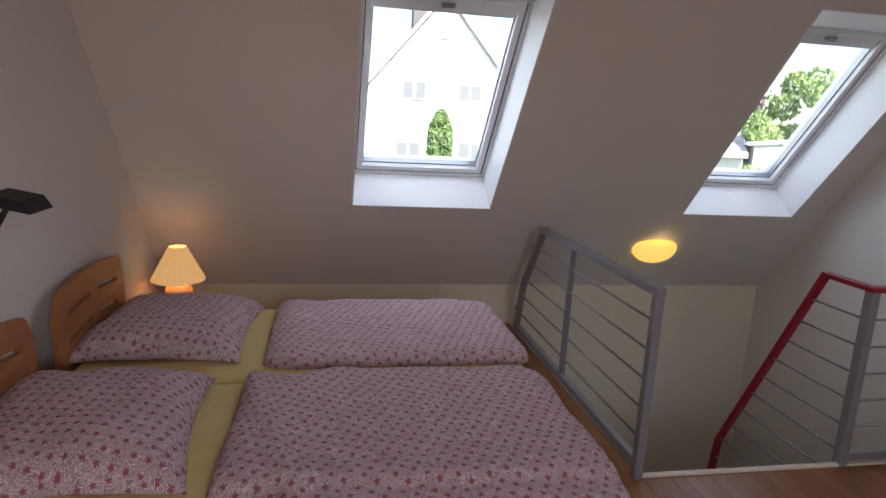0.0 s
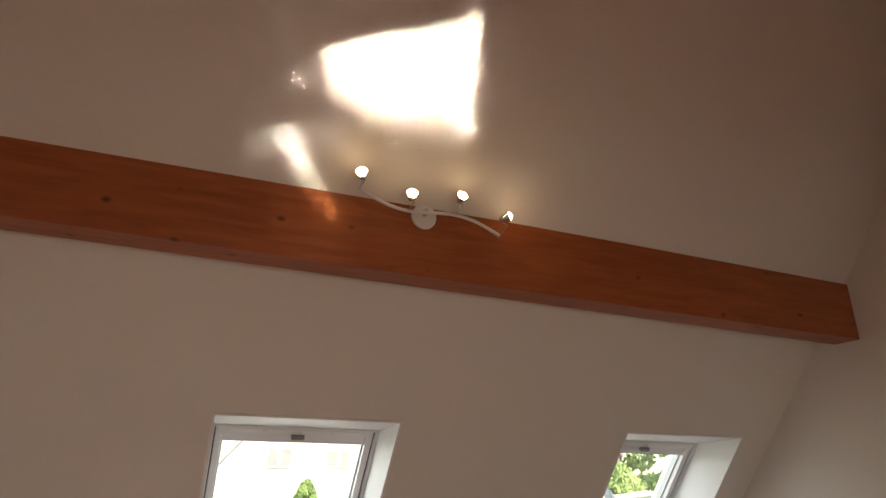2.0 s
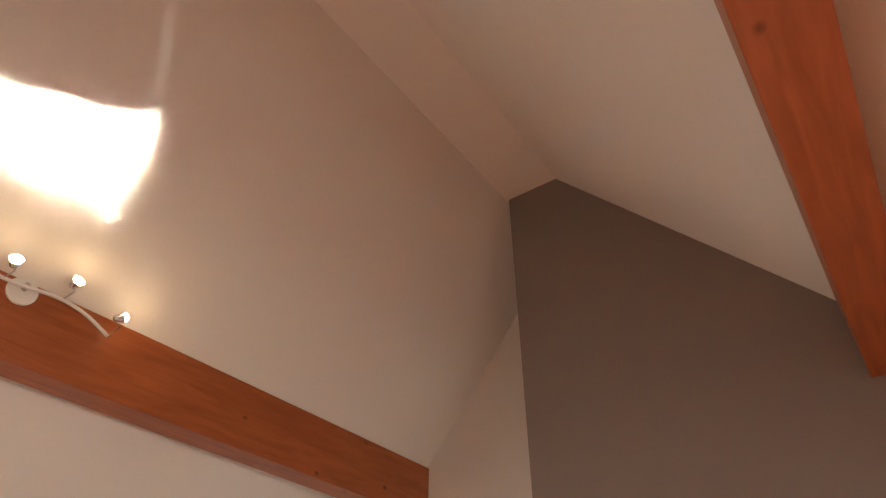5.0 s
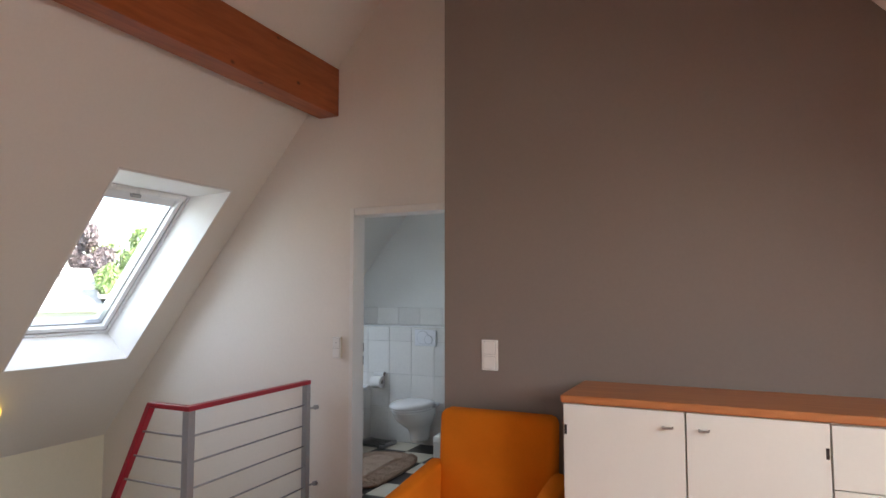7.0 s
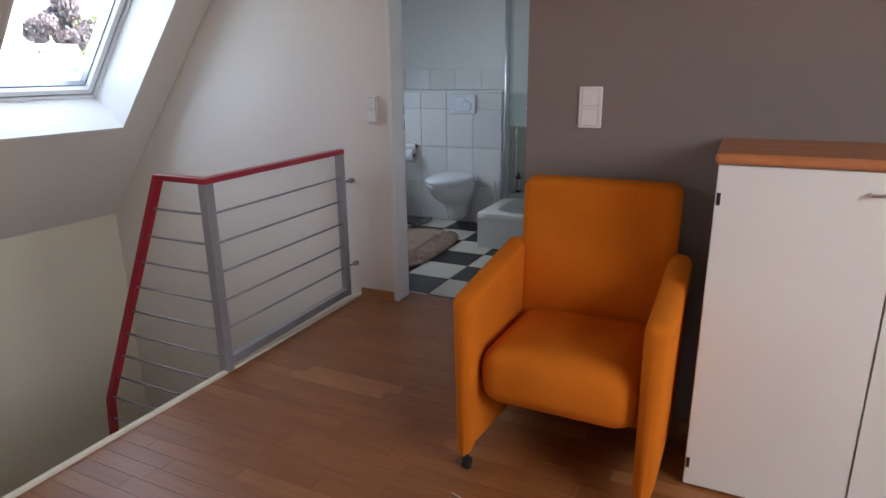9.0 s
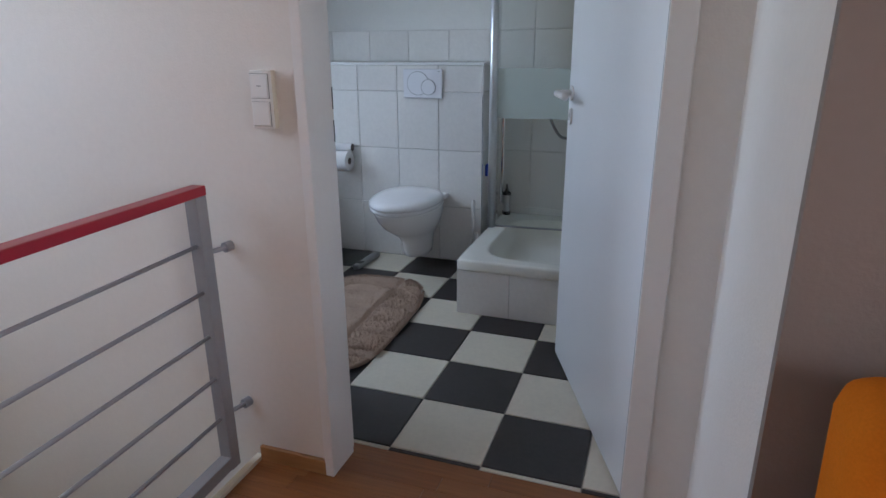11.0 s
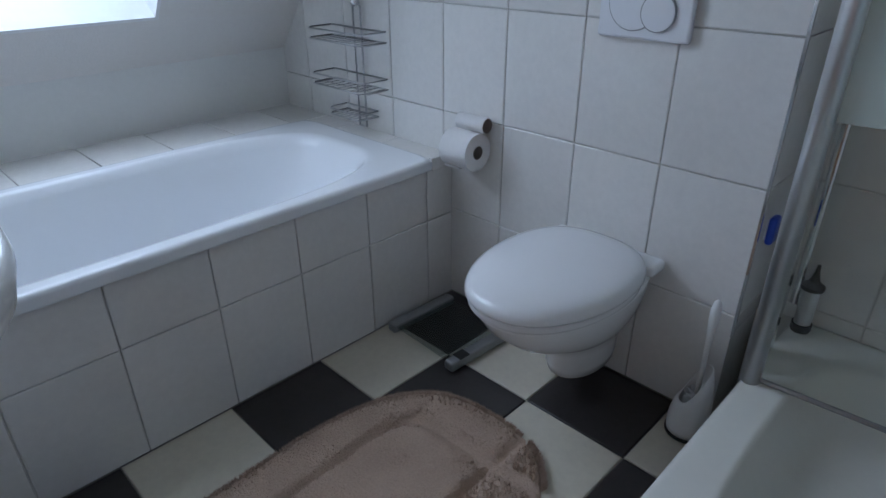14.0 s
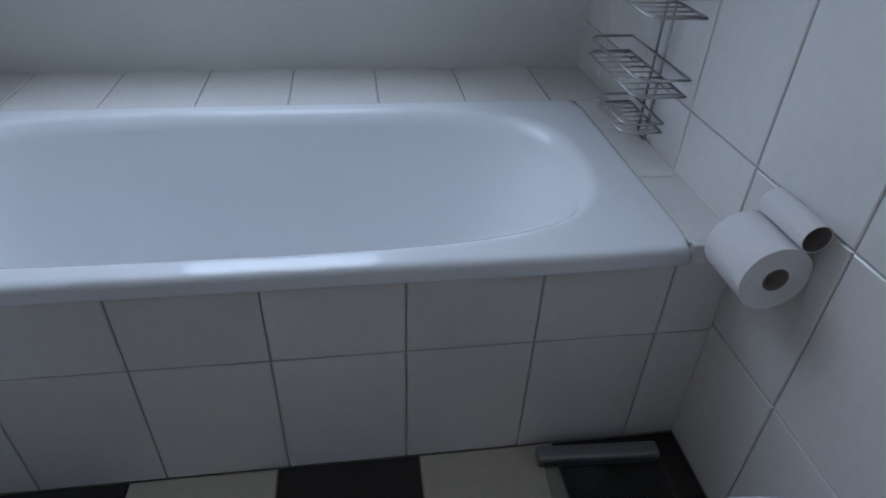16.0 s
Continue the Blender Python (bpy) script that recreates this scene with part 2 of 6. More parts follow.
SKIRT = wood_mat("skirting_oak", (0.45, 0.24, 0.1), (0.33, 0.16, 0.06), "X", 0.4)
RAILGREY = mat("grey_lacquered_steel", (0.29, 0.295, 0.315), 0.4, 0.1, var=0.05)
RAILRED = mat("red_lacquered_handrail", (0.34, 0.012, 0.03), 0.3, var=0.05)
SWITCH = mat("white_switch_plastic", (0.8, 0.8, 0.79), 0.3, var=0.01)
SWITCHBOX = mat("cream_switch_plastic", (0.72, 0.68, 0.58), 0.4, var=0.02)
CABW = mat("white_melamine", (0.77, 0.785, 0.735), 0.4, var=0.015)
CABTOP = wood_mat("beech_top", (0.5, 0.2, 0.075), (0.4, 0.14, 0.05), "X", 0.35, 10.0)
SEAL = mat("grey_rubber", (0.22, 0.23, 0.25), 0.7)
STEEL = mat("brushed_steel", (0.55, 0.55, 0.55), 0.3, 1.0)
SATIN = mat("satin_aluminium", (0.68, 0.69, 0.71), 0.32, 0.85, var=0.03)
CHROME = mat("chrome", (0.75, 0.76, 0.78), 0.12, 1.0, var=0.02)
ORANGE = mat("orange_felt", (0.64, 0.175, 0.012), 0.95, var=0.1, scale=8, bump=0.22, bump_scale=600, fine=300, spec=0.1)
BEDWOOD = wood_mat("bed_beech", (0.46, 0.19, 0.07), (0.35, 0.13, 0.045), "X", 0.4, 10.0)
SHEET = mat("yellow_jersey_sheet", (0.78, 0.62, 0.3), 0.95, var=0.05, scale=5, bump=0.3, bump_scale=300, spec=0.1)
COTTON = bedding_mat()
SHADE = emit_mat("lamp_shade_cloth", (1.0, 0.6, 0.23), 0.19)
LAMPBASE = mat("cream_ceramic", (0.75, 0.6, 0.42), 0.4)
SCONCE = emit_mat("sconce_glass", (1.0, 0.72, 0.16), 0.36)
BULB = emit_mat("halogen_bulb", (1.0, 0.8, 0.55), 5.0)
WALLTILE = tile_mat("white_wall_tile", (0.78, 0.765, 0.735), 0.16)
GROUT = mat("grey_grout", (0.6, 0.59, 0.56), 0.9, var=0.1, scale=12)
FLOORW = tile_mat("cream_floor_tile", (0.66, 0.61, 0.5), 0.33, 0.07)
FLOORB = tile_mat("black_floor_tile", (0.035, 0.03, 0.03), 0.38, 0.25)
FGROUT = mat("floor_grout", (0.35, 0.34, 0.31), 0.9, var=0.12, scale=12)
CERAMIC = mat("white_ceramic", (0.84, 0.84, 0.84), 0.08, var=0.008)
ENAMEL = mat("white_enamel", (0.82, 0.84, 0.86), 0.1, var=0.008)
TRAYM = mat("cream_enamel", (0.78, 0.77, 0.71), 0.15, var=0.02)
SEATM = mat("white_toilet_seat_plastic", (0.82, 0.82, 0.83), 0.16, var=0.008)
PLATE = mat("white_flush_plate", (0.78, 0.79, 0.82), 0.25, var=0.01)
RUGM = mat("beige_bath_mat", (0.52, 0.385, 0.3), 1.0, var=0.14, scale=9, bump=0.7, bump_scale=220, fine=180, spec=0.05)
PAPER = mat("toilet_paper", (0.8, 0.79, 0.78), 0.95, var=0.03, bump=0.2, bump_scale=200)
CARD = mat("grey_cardboard", (0.3, 0.26, 0.24), 0.9)
GLASS = glass_mat("window_glass")
SHOWERGLASS = glass_mat("shower_glass", (0.975, 0.993, 0.985))
SCALEGLASS = glass_mat("scale_glass", (0.78, 0.82, 0.82))
BLUE = mat("blue_plastic", (0.02, 0.07, 0.5), 0.35)
WIRE = mat("chromed_wire", (0.5, 0.5, 0.5), 0.3, 1.0)
HOSE = mat("shower_hose_metal", (0.3, 0.3, 0.31), 0.35, 0.9)


# ---- mesh helpers ----
def finish(name, bm, material, parent=None, label="", smooth=False, bevel=0.0):
    bmesh.ops.recalc_face_normals(bm, faces=bm.faces)
    me = bpy.data.meshes.new(name)
    bm.to_mesh(me)
    bm.free()
    me.materials.append(material)
    if smooth:
        for poly in me.polygons:
            poly.use_smooth = True
    ob = new(name, me)
    if parent is not None:
        ob.parent = parent
    if label:
        ob["label"] = label
    if bevel:
        md = ob.modifiers.new("bevel", "BEVEL")
        md.width, md.segments, md.limit_method = bevel, 2, "ANGLE"
    return ob


part = finish


def thing(name, label, category, at=(0, 0, 0), group="", kind=""):
    ob = new(name)
    ob.empty_display_size = 0.1
    ob.location = at
    return tagged(ob, label, category, group, kind)


def own(ob, parent):
    """Put a world-placed mesh under a thing that stands somewhere else."""
    ob.parent = parent
    ob.matrix_parent_inverse = Matrix.Translation(-parent.location)
    return ob


def box(bm, x0, x1, y0, y1, z0, z1, m=None):
    vs = [bm.verts.new((x, y, z)) for x in (x0, x1) for y in (y0, y1) for z in (z0, z1)]
    for f in ((0, 1, 3, 2), (4, 6, 7, 5), (0, 4, 5, 1), (2, 3, 7, 6), (0, 2, 6, 4), (1, 5, 7, 3)):
        bm.faces.new([vs[k] for k in f])
    if m is not None:
        bmesh.ops.transform(bm, matrix=m, verts=vs)
    return vs


def cyl(bm, a, b, r, seg=12, r2=None):
    a, b = Vector(a), Vector(b)
    r2 = r if r2 is None else r2
    q = (b - a).to_track_quat("Z", "Y")
    rings = []
    for c, rad in ((a, r), (b, r2)):
        rings.append([bm.verts.new(c + q @ Vector((rad * math.cos(k * math.tau / seg), rad * math.sin(k * math.tau / seg), 0))) for k in range(seg)])
    for k in range(seg):
        bm.faces.new((rings[0][k], rings[0][(k + 1) % seg], rings[1][(k + 1) % seg], rings[1][k]))
    bm.faces.new(rings[0][::-1])
    bm.faces.new(rings[1])


def tube(bm, pts, r, seg=8):
    """A round tube along points, with mitred rings."""
    pts = [Vector(p) for p in pts]
    rings = []
    for k, p in enumerate(pts):
        d = (pts[min(k + 1, len(pts) - 1)] - pts[max(k - 1, 0)]).normalized()
        q = d.to_track_quat("Z", "Y")
        rings.append([bm.verts.new(p + q @ Vector((r * math.cos(j * math.tau / seg), r * math.sin(j * math.tau / seg), 0))) for j in range(seg)])
    for a, b in zip(rings, rings[1:]):
        best = min(range(seg), key=lambda o: (a[0].co - b[o].co).length)
        for j in range(seg):
            bm.faces.new((a[j], a[(j + 1) % seg], b[(j + 1 + best) % seg], b[(j + best) % seg]))
    bm.faces.new(rings[0][::-1])
    bm.faces.new(rings[-1])


def loft(bm, loops, cap0=True, cap1=True):
    rings = [[bm.verts.new(p) for p in loop] for loop in loops]
    n = len(rings[0])
    for a, b in zip(rings, rings[1:]):
        for k in range(n):
            bm.faces.new((a[k], a[(k + 1) % n], b[(k + 1) % n], b[k]))
    if cap0:
        bm.faces.new(rings[0][::-1])
    if cap1:
        bm.faces.new(rings[-1])
    return rings


def lathe(bm, at, profile, seg=32, cap0=True, cap1=True):
    x, y, z = at
    loft(bm, [[(x + r * math.cos(k * math.tau / seg), y + r * math.sin(k * math.tau / seg), z + h) for k in range(seg)] for r, h in profile], cap0, cap1)


def superloop(cx, cy, rx, ry, z, n=2.0, seg=64):
    out = []
    for k in range(seg):
        a = k * math.tau / seg
        c, s = math.cos(a), math.sin(a)
        d = (abs(c) ** n + abs(s) ** n) ** (-1 / n)
        out.append((cx + rx * c * d, cy + ry * s * d, z))
    return out


def prism(bm, poly, axis, lo, hi):
    """Extrude a polygon given in the two other axes along one axis."""
    def put(p, v):
        q = list(p)
        q.insert("xyz".index(axis), v)
        return bm.verts.new(q)
    a, b = [put(p, lo) for p in poly], [put(p, hi) for p in poly]
    n = len(poly)
    for k in range(n):
        bm.faces.new((a[k], a[(k + 1) % n], b[(k + 1) % n], b[k]))
    bm.faces.new(a[::-1])
    bm.faces.new(b)


def slab(bm, us, vs, holes, m, thick):
    """A slab in the plane of m's x and y, from its z = 0 up to thick, with rectangular holes (u0, u1, v0, v1) that go through."""
    us = sorted({*us, *(h[0] for h in holes), *(h[1] for h in holes)})
    vs = sorted({*vs, *(h[2] for h in holes), *(h[3] for h in holes)})
    def solid(i, j):
        if not (0 <= i < len(us) - 1 and 0 <= j < len(vs) - 1):
            return False
        u, v = (us[i] + us[i + 1]) / 2, (vs[j] + vs[j + 1]) / 2
        return not any(h[0] < u < h[1] and h[2] < v < h[3] for h in holes)
    vert = {}
    def at(i, j, k):
        if (i, j, k) not in vert:
            vert[i, j, k] = bm.verts.new(m @ Vector((us[i], vs[j], thick * k)))
        return vert[i, j, k]
    for i in range(len(us) - 1):
        for j in range(len(vs) - 1):
            if not solid(i, j):
                continue
            bm.faces.new((at(i, j, 0), at(i, j + 1, 0), at(i + 1, j + 1, 0), at(i + 1, j, 0)))
            bm.faces.new((at(i, j, 1), at(i + 1, j, 1), at(i + 1, j + 1, 1), at(i, j + 1, 1)))
            for (di, dj), (p, q) in {(-1, 0): ((i, j), (i, j + 1)), (1, 0): ((i + 1, j), (i + 1, j + 1)), (0, -1): ((i, j), (i + 1, j)), (0, 1): ((i, j + 1), (i + 1, j + 1))}.items():
                if not solid(i + di, j + dj):
                    bm.faces.new((at(*p, 0), at(*q, 0), at(*q, 1), at(*p, 1)))


def structure(name, bm, material, label="", bevel=0.0):
    ob = finish(name, bm, material, bevel=bevel)
    return tagged(ob, label, name.split("_")[0], kind="structure")


# ---- shell of the loft ----
# roof plane frame: u up the slope, v along y, w outwards
ca, sa = math.cos(ANG), math.sin(ANG)
ROOF = Matrix(((ca, 0, -sa, XK), (0, 1, 0, 0), (sa, 0, ca, ZK), (0, 0, 0, 1)))
def up(x):
    return (x - XK) / ca


ROOF_T = 0.38
S_LO, S_HI = up(-1.242), up(-0.394)
HEAD = 0.248                   # splay of the head lining
WIN = {"window_1": (S_LO, S_HI, -5.36, -4.448), "window_2": (S_LO, S_HI, -3.082, -2.2), "window_3": (up(-1.28), up(-0.43), -1.43, -0.54)}
bm = bmesh.new()
slab(bm, [0 - 0.3, up(XR)], [YS - 0.3, YB + 0.3], [(a0, a1 + HEAD, c0, c1) for a0, a1, c0, c1 in WIN.values()], ROOF, ROOF_T)
structure("ceiling_window_side", bm, PLASTER, "white plastered sloping ceiling with three roof window openings")

a2 = math.atan(TAN2)
ROOF2 = Matrix(((-math.cos(a2), 0, math.sin(a2), XE), (0, 1, 0, 0), (math.sin(a2), 0, math.cos(a2), ZE), (0, 0, 0, 1)))
def up2(x):
    return (XE - x) / math.cos(a2)


# unseen opening, assumed on this slope and placed for the light it lets in
W4 = (up2(4.75), up2(3.85), -5.4, -3.85)
bm = bmesh.new()
slab(bm, [-0.3, up2(XR)], [YS - 0.3, YB + 0.3], [W4], ROOF2, ROOF_T)
structure("ceiling_far_side", bm, PLASTER, "white plastered sloping ceiling")


def gable(x0, x1, z0, extra=0.05):
    pts = [(x0, z0), (x1, z0), (x1, roof_z(x1) + extra)]
    if x0 < XR < x1:
        pts.append((XR, ZR + extra))
    pts.append((x0, roof_z(x0) + extra))
    return pts


bm = bmesh.new()
prism(bm, gable(XK - 0.02, XE + 0.02, -0.25), "y", YS - 0.2, YS)
structure("wall_head", bm, PLASTER, "white plastered gable wall behind the beds")
bm = bmesh.new()
box(bm, XK - 0.25, XK, YS - 0.2, YB + 0.2, -2.7, ZK + 0.05)
structure("wall_knee", bm, WELL, "low white plastered knee wall under the sloping ceiling")
bm = bmesh.new()
box(bm, XE, XE + 0.2, YS - 0.2, YG + 0.2, -0.25, ZE + 0.05)
structure("wall_far_knee", bm, PLASTER, "low white plastered knee wall")
WT = 0.14
bm = bmesh.new()
prism(bm, gable(XK - 0.02, DX0, -2.7), "y", YN, YN + WT)
prism(bm, gable(DX0, DX1, DZ), "y", YN, YN + WT)
prism(bm, gable(DX1, XG + 0.12, -0.25), "y", YN, YN + WT)
structure("wall_landing", bm, PLASTER, "white plastered wall with the bathroom doorway")
bm = bmesh.new()
prism(bm, [(YG + 0.02, -0.25), (YN, -0.25), (YN, roof_z(XG) + 0.05), (YG + 0.02, roof_z(XG) + 0.05)], "x", XG, XG + 0.12)
structure("wall_return", bm, PLASTER, "white plastered wall return beside the bathroom door")
bm = bmesh.new()
prism(bm, gable(XG, XE, -0.25), "y", YG, YG + 0.02)
structure("wall_grey", bm, GREY, "grey-brown painted feature wall up to the ridge")
bm = bmesh.new()
box(bm, 1.45, 2.05, YS, YB + 0.2, 4.347, 4.4)
structure("ceiling_ridge", bm, PLASTER, "narrow flat white ceiling strip under the ridge")
# floor and stairwell
bm = bmesh.new()
box(bm, XO, XE, YS, YG + 0.02, -0.24, -0.009)
box(bm, XO, XG, YG + 0.02, YN + 0.16, -0.24, -0.009)
box(bm, XK, XO, YS, -4.1, -0.24, -0.009)
floor = structure("floor", bm, SCREED, "warm brown strip parquet floor")
bm = bmesh.new()
box(bm, XO - 0.022, XO, -4.1, YN, -2.6, 0.012)
box(bm, XK, XO - 0.022, -4.12, -4.1, -2.6, -0.002)
structure("trim_stairwell", bm, WELL, "white painted edge round the stair opening")
bm = bmesh.new()
box(bm, XK, XO, -4.1, YN, -2.7, -2.6)
structure("floor_lower", bm, PARQUET_REST, "brown floor at the foot of the stairs")
# skirting on the landing
bm = bmesh.new()
box(bm, XO + 0.0, 0.595, YN - 0.014, YN, 0, 0.05)
structure("baseboard", bm, SKIRT, "low oak skirting strip", bevel=0.003)

# beams
bm = bmesh.new()
box(bm, 0.32, 0.478, YS + 0.001, YN - 0.001, 2.676, 3.005)
for v in bm.verts:
    v.co.z += 0.014 * (YN - v.co.y)      # it rises a little towards the head wall
structure("beam_1", bm, BEAM, "reddish glazed spruce purlin with knots", bevel=0.004)
bm = bmesh.new()
box(bm, 3.045, 3.207, YS + 0.001, YG - 0.001, 2.685, 3.1)
structure("beam_2", bm, BEAM, "reddish glazed spruce purlin with knots", bevel=0.004)

# ---- roof windows ----
def roof_window(name, u0, u1, v0, v1, m, label, head=0.0):
    """White lining, fixed frame, sash with a top vent bar, glass."""
    w = thing(name, label, "window", kind="structure")
    t = 0.012
    d = ROOF_T
    bm = bmesh.new()
    for b in ((u0, u0 + t, v0, v1), (u0 + t, u1 + head - 0.001, v0, v0 + t), (u0 + t, u1 + head - 0.001, v1 - t, v1)):
        box(bm, *b, -0.003, d, m)
    part("window_lining", bm, LINING, w)
    bm = bmesh.new()
    prism(bm, [(u1 - t, d), (u1 + head - 0.001, d), (u1 + head - 0.001, -0.003), (u1 + head - t, -0.003), (u1 - t, d - 0.1)], "y", v0 + t, v1 - t)
    bmesh.ops.transform(bm, matrix=m, verts=bm.verts)
    part("head_lining", bm, LINING, w)
    def ring(name_, a, wd, z0, z1, material, parent, bev=0.004):
        bm = bmesh.new()
        p0, p1, q0, q1 = u0 + a, u1 - a, v0 + a, v1 - a
        for b in ((p0, p0 + wd, q0, q1), (p1 - wd, p1, q0, q1), (p0 + wd, p1 - wd, q0, q0 + wd), (p0 + wd, p1 - wd, q1 - wd, q1)):
            box(bm, *b, z0, z1, m)
        return part(name_, bm, material, parent, bevel=bev)
    fr = ring("window_frame", t, 0.018, d - 0.1, d + 0.03, FRAMEW, w)
    ring("seal", t + 0.018, 0.006, d - 0.08, d + 0.02, BLACK, fr, 0)
    sash = ring("sash", t + 0.024, 0.036, d - 0.085, d + 0.035, FRAMEW, w)
    ring("glazing_bead", t + 0.06, 0.008, d - 0.05, d - 0.008, ALU, sash, 0.002)
    bm = bmesh.new()
    box(bm, u1 - 0.064, u1 - 0.014, v0 + 0.045, v1 - 0.045, d - 0.105, d - 0.075, m)
    bar = part("vent_bar", bm, FRAMEW, w, bevel=0.006)
    for k in range(4):
        bm = bmesh.new()
        p0 = v0 + 0.1 + (v1 - v0 - 0.2) * k / 4
        box(bm, u1 - 0.05, u1 - 0.028, p0 + 0.012, p0 + (v1 - v0 - 0.2) / 4 - 0.012, d - 0.108, d - 0.1045, m)
        part("vent_grille", bm, LINING, bar, bevel=0.001)
    bm = bmesh.new()
    box(bm, u1 - 0.145, u1 - 0.066, v0 + 0.072, v1 - 0.072, d - 0.06, d + 0.03, m)
    part("sash_top_rail", bm, FRAMEW, sash, bevel=0.004)
    bm = bmesh.new()
    c = (v0 + v1) / 2
    box(bm, u1 - 0.082, u1 - 0.06, c - 0.035, c + 0.035, d - 0.12, d - 0.095, m)
    part("vent_handle", bm, ALU, bar, bevel=0.003)
    bm = bmesh.new()
    e = t + 0.055
    box(bm, u0 + e, u1 - e, v0 + e, v1 - e, d - 0.02, d - 0.016, m)
    g = part("pane", bm, GLASS, w)
    g.visible_shadow = False
    bm = bmesh.new()
    for b in ((u0 - 0.06, u0 + 0.02, v0 - 0.06, v1 + 0.06), (u1 - 0.02, u1 + 0.06, v0 - 0.06, v1 + 0.06), (u0 + 0.02, u1 - 0.02, v0 - 0.06, v0 + 0.02), (u0 + 0.02, u1 - 0.02, v1 - 0.02, v1 + 0.06)):
        box(bm, *b, d + 0.03, d + 0.06, m)
    part("flashing", bm, ALU, w)
    return w


for nm, b in WIN.items():
    roof_window(nm, *b, ROOF, "white-framed roof window with a deep white lining", HEAD)
# added out of view, fills the light-giving opening in the far slope
roof_window("window_4_added", *W4, ROOF2, "white-framed roof window with a deep white lining")

# ---- bathroom shell ----
bm = bmesh.new()
prism(bm, gable(XK - 0.02, XB + 0.2, -0.25), "y", YB, YB + 0.2)
structure("wall_bath_back", bm, BATHPAINT, "white painted bathroom wall above the tiles")
bm = bmesh.new()
prism(bm, [(YN + WT, -0.25), (YB, -0.25), (YB, 2.6), (YN + WT, 2.6)], "x", XB, XB + 0.2)
structure("wall_bath_side", bm, BATHPAINT, "white painted bathroom side wall")
bm = bmesh.new()
box(bm, -0.1, XB, YN + WT, YB, 2.4, 2.5)
structure("ceiling_bathroom", bm, BATHPAINT, "white bathroom ceiling")
bm = bmesh.new()
box(bm, XK, XB, YN + 0.16, YB, -0.24, -0.006)
bath_floor = structure("floor_bathroom", bm, FGROUT, "chequered black and cream tiled bathroom floor")
bm = bmesh.new()
prism(bm, [(XK, 0.3), (-1.42, 0.3), (-1.42, 0.77), (-1.45, 0.77), (XK, 0.45)], "y", YN + WT, YB)
structure("wall_bath_knee", bm, BATHPAINT, "white painted boxed wall behind the bathtub ledge")
PX1 = 0.507
bm = bmesh.new()
prism(bm, [(XK, 0), (PX1 - 0.006, 0), (PX1 - 0.006, 1.125), (-1.06, 1.125), (XK, 0.45)], "y", 0.006, YB)
prewall = structure("wall_toilet", bm, GROUT, "half-height white tiled wall behind the toilet")

# ---- light through the openings ----
def window_lamp(name, win, m, watts, colour):
    """Stands in for the sky's light in a roof window's opening."""
    u0, u1, v0, v1 = win
    c = m @ Vector(((u0 + u1) / 2, (v0 + v1) / 2, ROOF_T + 0.07))
    t = m @ Vector(((u0 + u1) / 2, (v0 + v1) / 2, -1.0))
    return area_lamp(name, tuple(c), tuple(t), v1 - v0 - 0.2, u1 - u0 - 0.2, watts, colour)


SKYC = (0.86, 0.93, 1.0)
for k, b in enumerate(WIN.values()):
    window_lamp("window_daylight", b, ROOF, (3.0, 2.35, 3.4)[k], (SKYC, SKYC, (0.76, 0.88, 1.0))[k])
# lamp in the added, unseen opening; lights the room from the far side
window_lamp("window_daylight", W4, ROOF2, 14.0, (0.98, 0.955, 0.92))
# narrow lamps added for the sun patch thrown on the ceiling by something glossy
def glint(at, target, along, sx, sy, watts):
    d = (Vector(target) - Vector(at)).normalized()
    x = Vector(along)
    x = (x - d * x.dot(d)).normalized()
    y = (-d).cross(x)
    ob = area_lamp("sun_glint_stand_in", at, target, sx, sy, watts, (1.0, 0.95, 0.88), 1.0)
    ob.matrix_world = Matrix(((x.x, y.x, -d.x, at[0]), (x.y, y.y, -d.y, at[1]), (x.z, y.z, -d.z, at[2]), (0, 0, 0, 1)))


# unseen spot low in the room where the added beams start
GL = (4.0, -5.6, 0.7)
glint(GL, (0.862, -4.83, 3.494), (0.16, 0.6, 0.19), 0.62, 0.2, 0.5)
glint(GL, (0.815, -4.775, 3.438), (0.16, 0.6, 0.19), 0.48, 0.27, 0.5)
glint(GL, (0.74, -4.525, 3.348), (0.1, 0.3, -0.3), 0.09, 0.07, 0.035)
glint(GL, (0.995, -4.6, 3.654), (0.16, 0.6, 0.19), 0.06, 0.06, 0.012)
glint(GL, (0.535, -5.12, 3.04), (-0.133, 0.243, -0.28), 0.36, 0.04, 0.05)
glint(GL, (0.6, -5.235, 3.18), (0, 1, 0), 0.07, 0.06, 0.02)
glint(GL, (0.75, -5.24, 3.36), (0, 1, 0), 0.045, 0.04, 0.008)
# weaker added lamps for the paler streaks and ghosts of the same reflection
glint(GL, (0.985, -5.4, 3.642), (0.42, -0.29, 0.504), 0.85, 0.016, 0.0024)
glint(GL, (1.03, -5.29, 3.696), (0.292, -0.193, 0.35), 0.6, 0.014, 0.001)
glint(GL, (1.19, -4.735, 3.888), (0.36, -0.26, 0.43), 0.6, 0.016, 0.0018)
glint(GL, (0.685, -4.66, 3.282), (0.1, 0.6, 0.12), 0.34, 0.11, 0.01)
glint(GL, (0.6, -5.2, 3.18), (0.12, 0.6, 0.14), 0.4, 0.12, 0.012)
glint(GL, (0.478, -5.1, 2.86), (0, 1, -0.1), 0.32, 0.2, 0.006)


def point(name, at, watts, colour, radius=0.02):
    d = bpy.data.lights.new(name, "POINT")
    d.energy, d.color, d.shadow_soft_size = watts, colour, radius
    ob = new(name, d)
    ob.location = at
    return ob


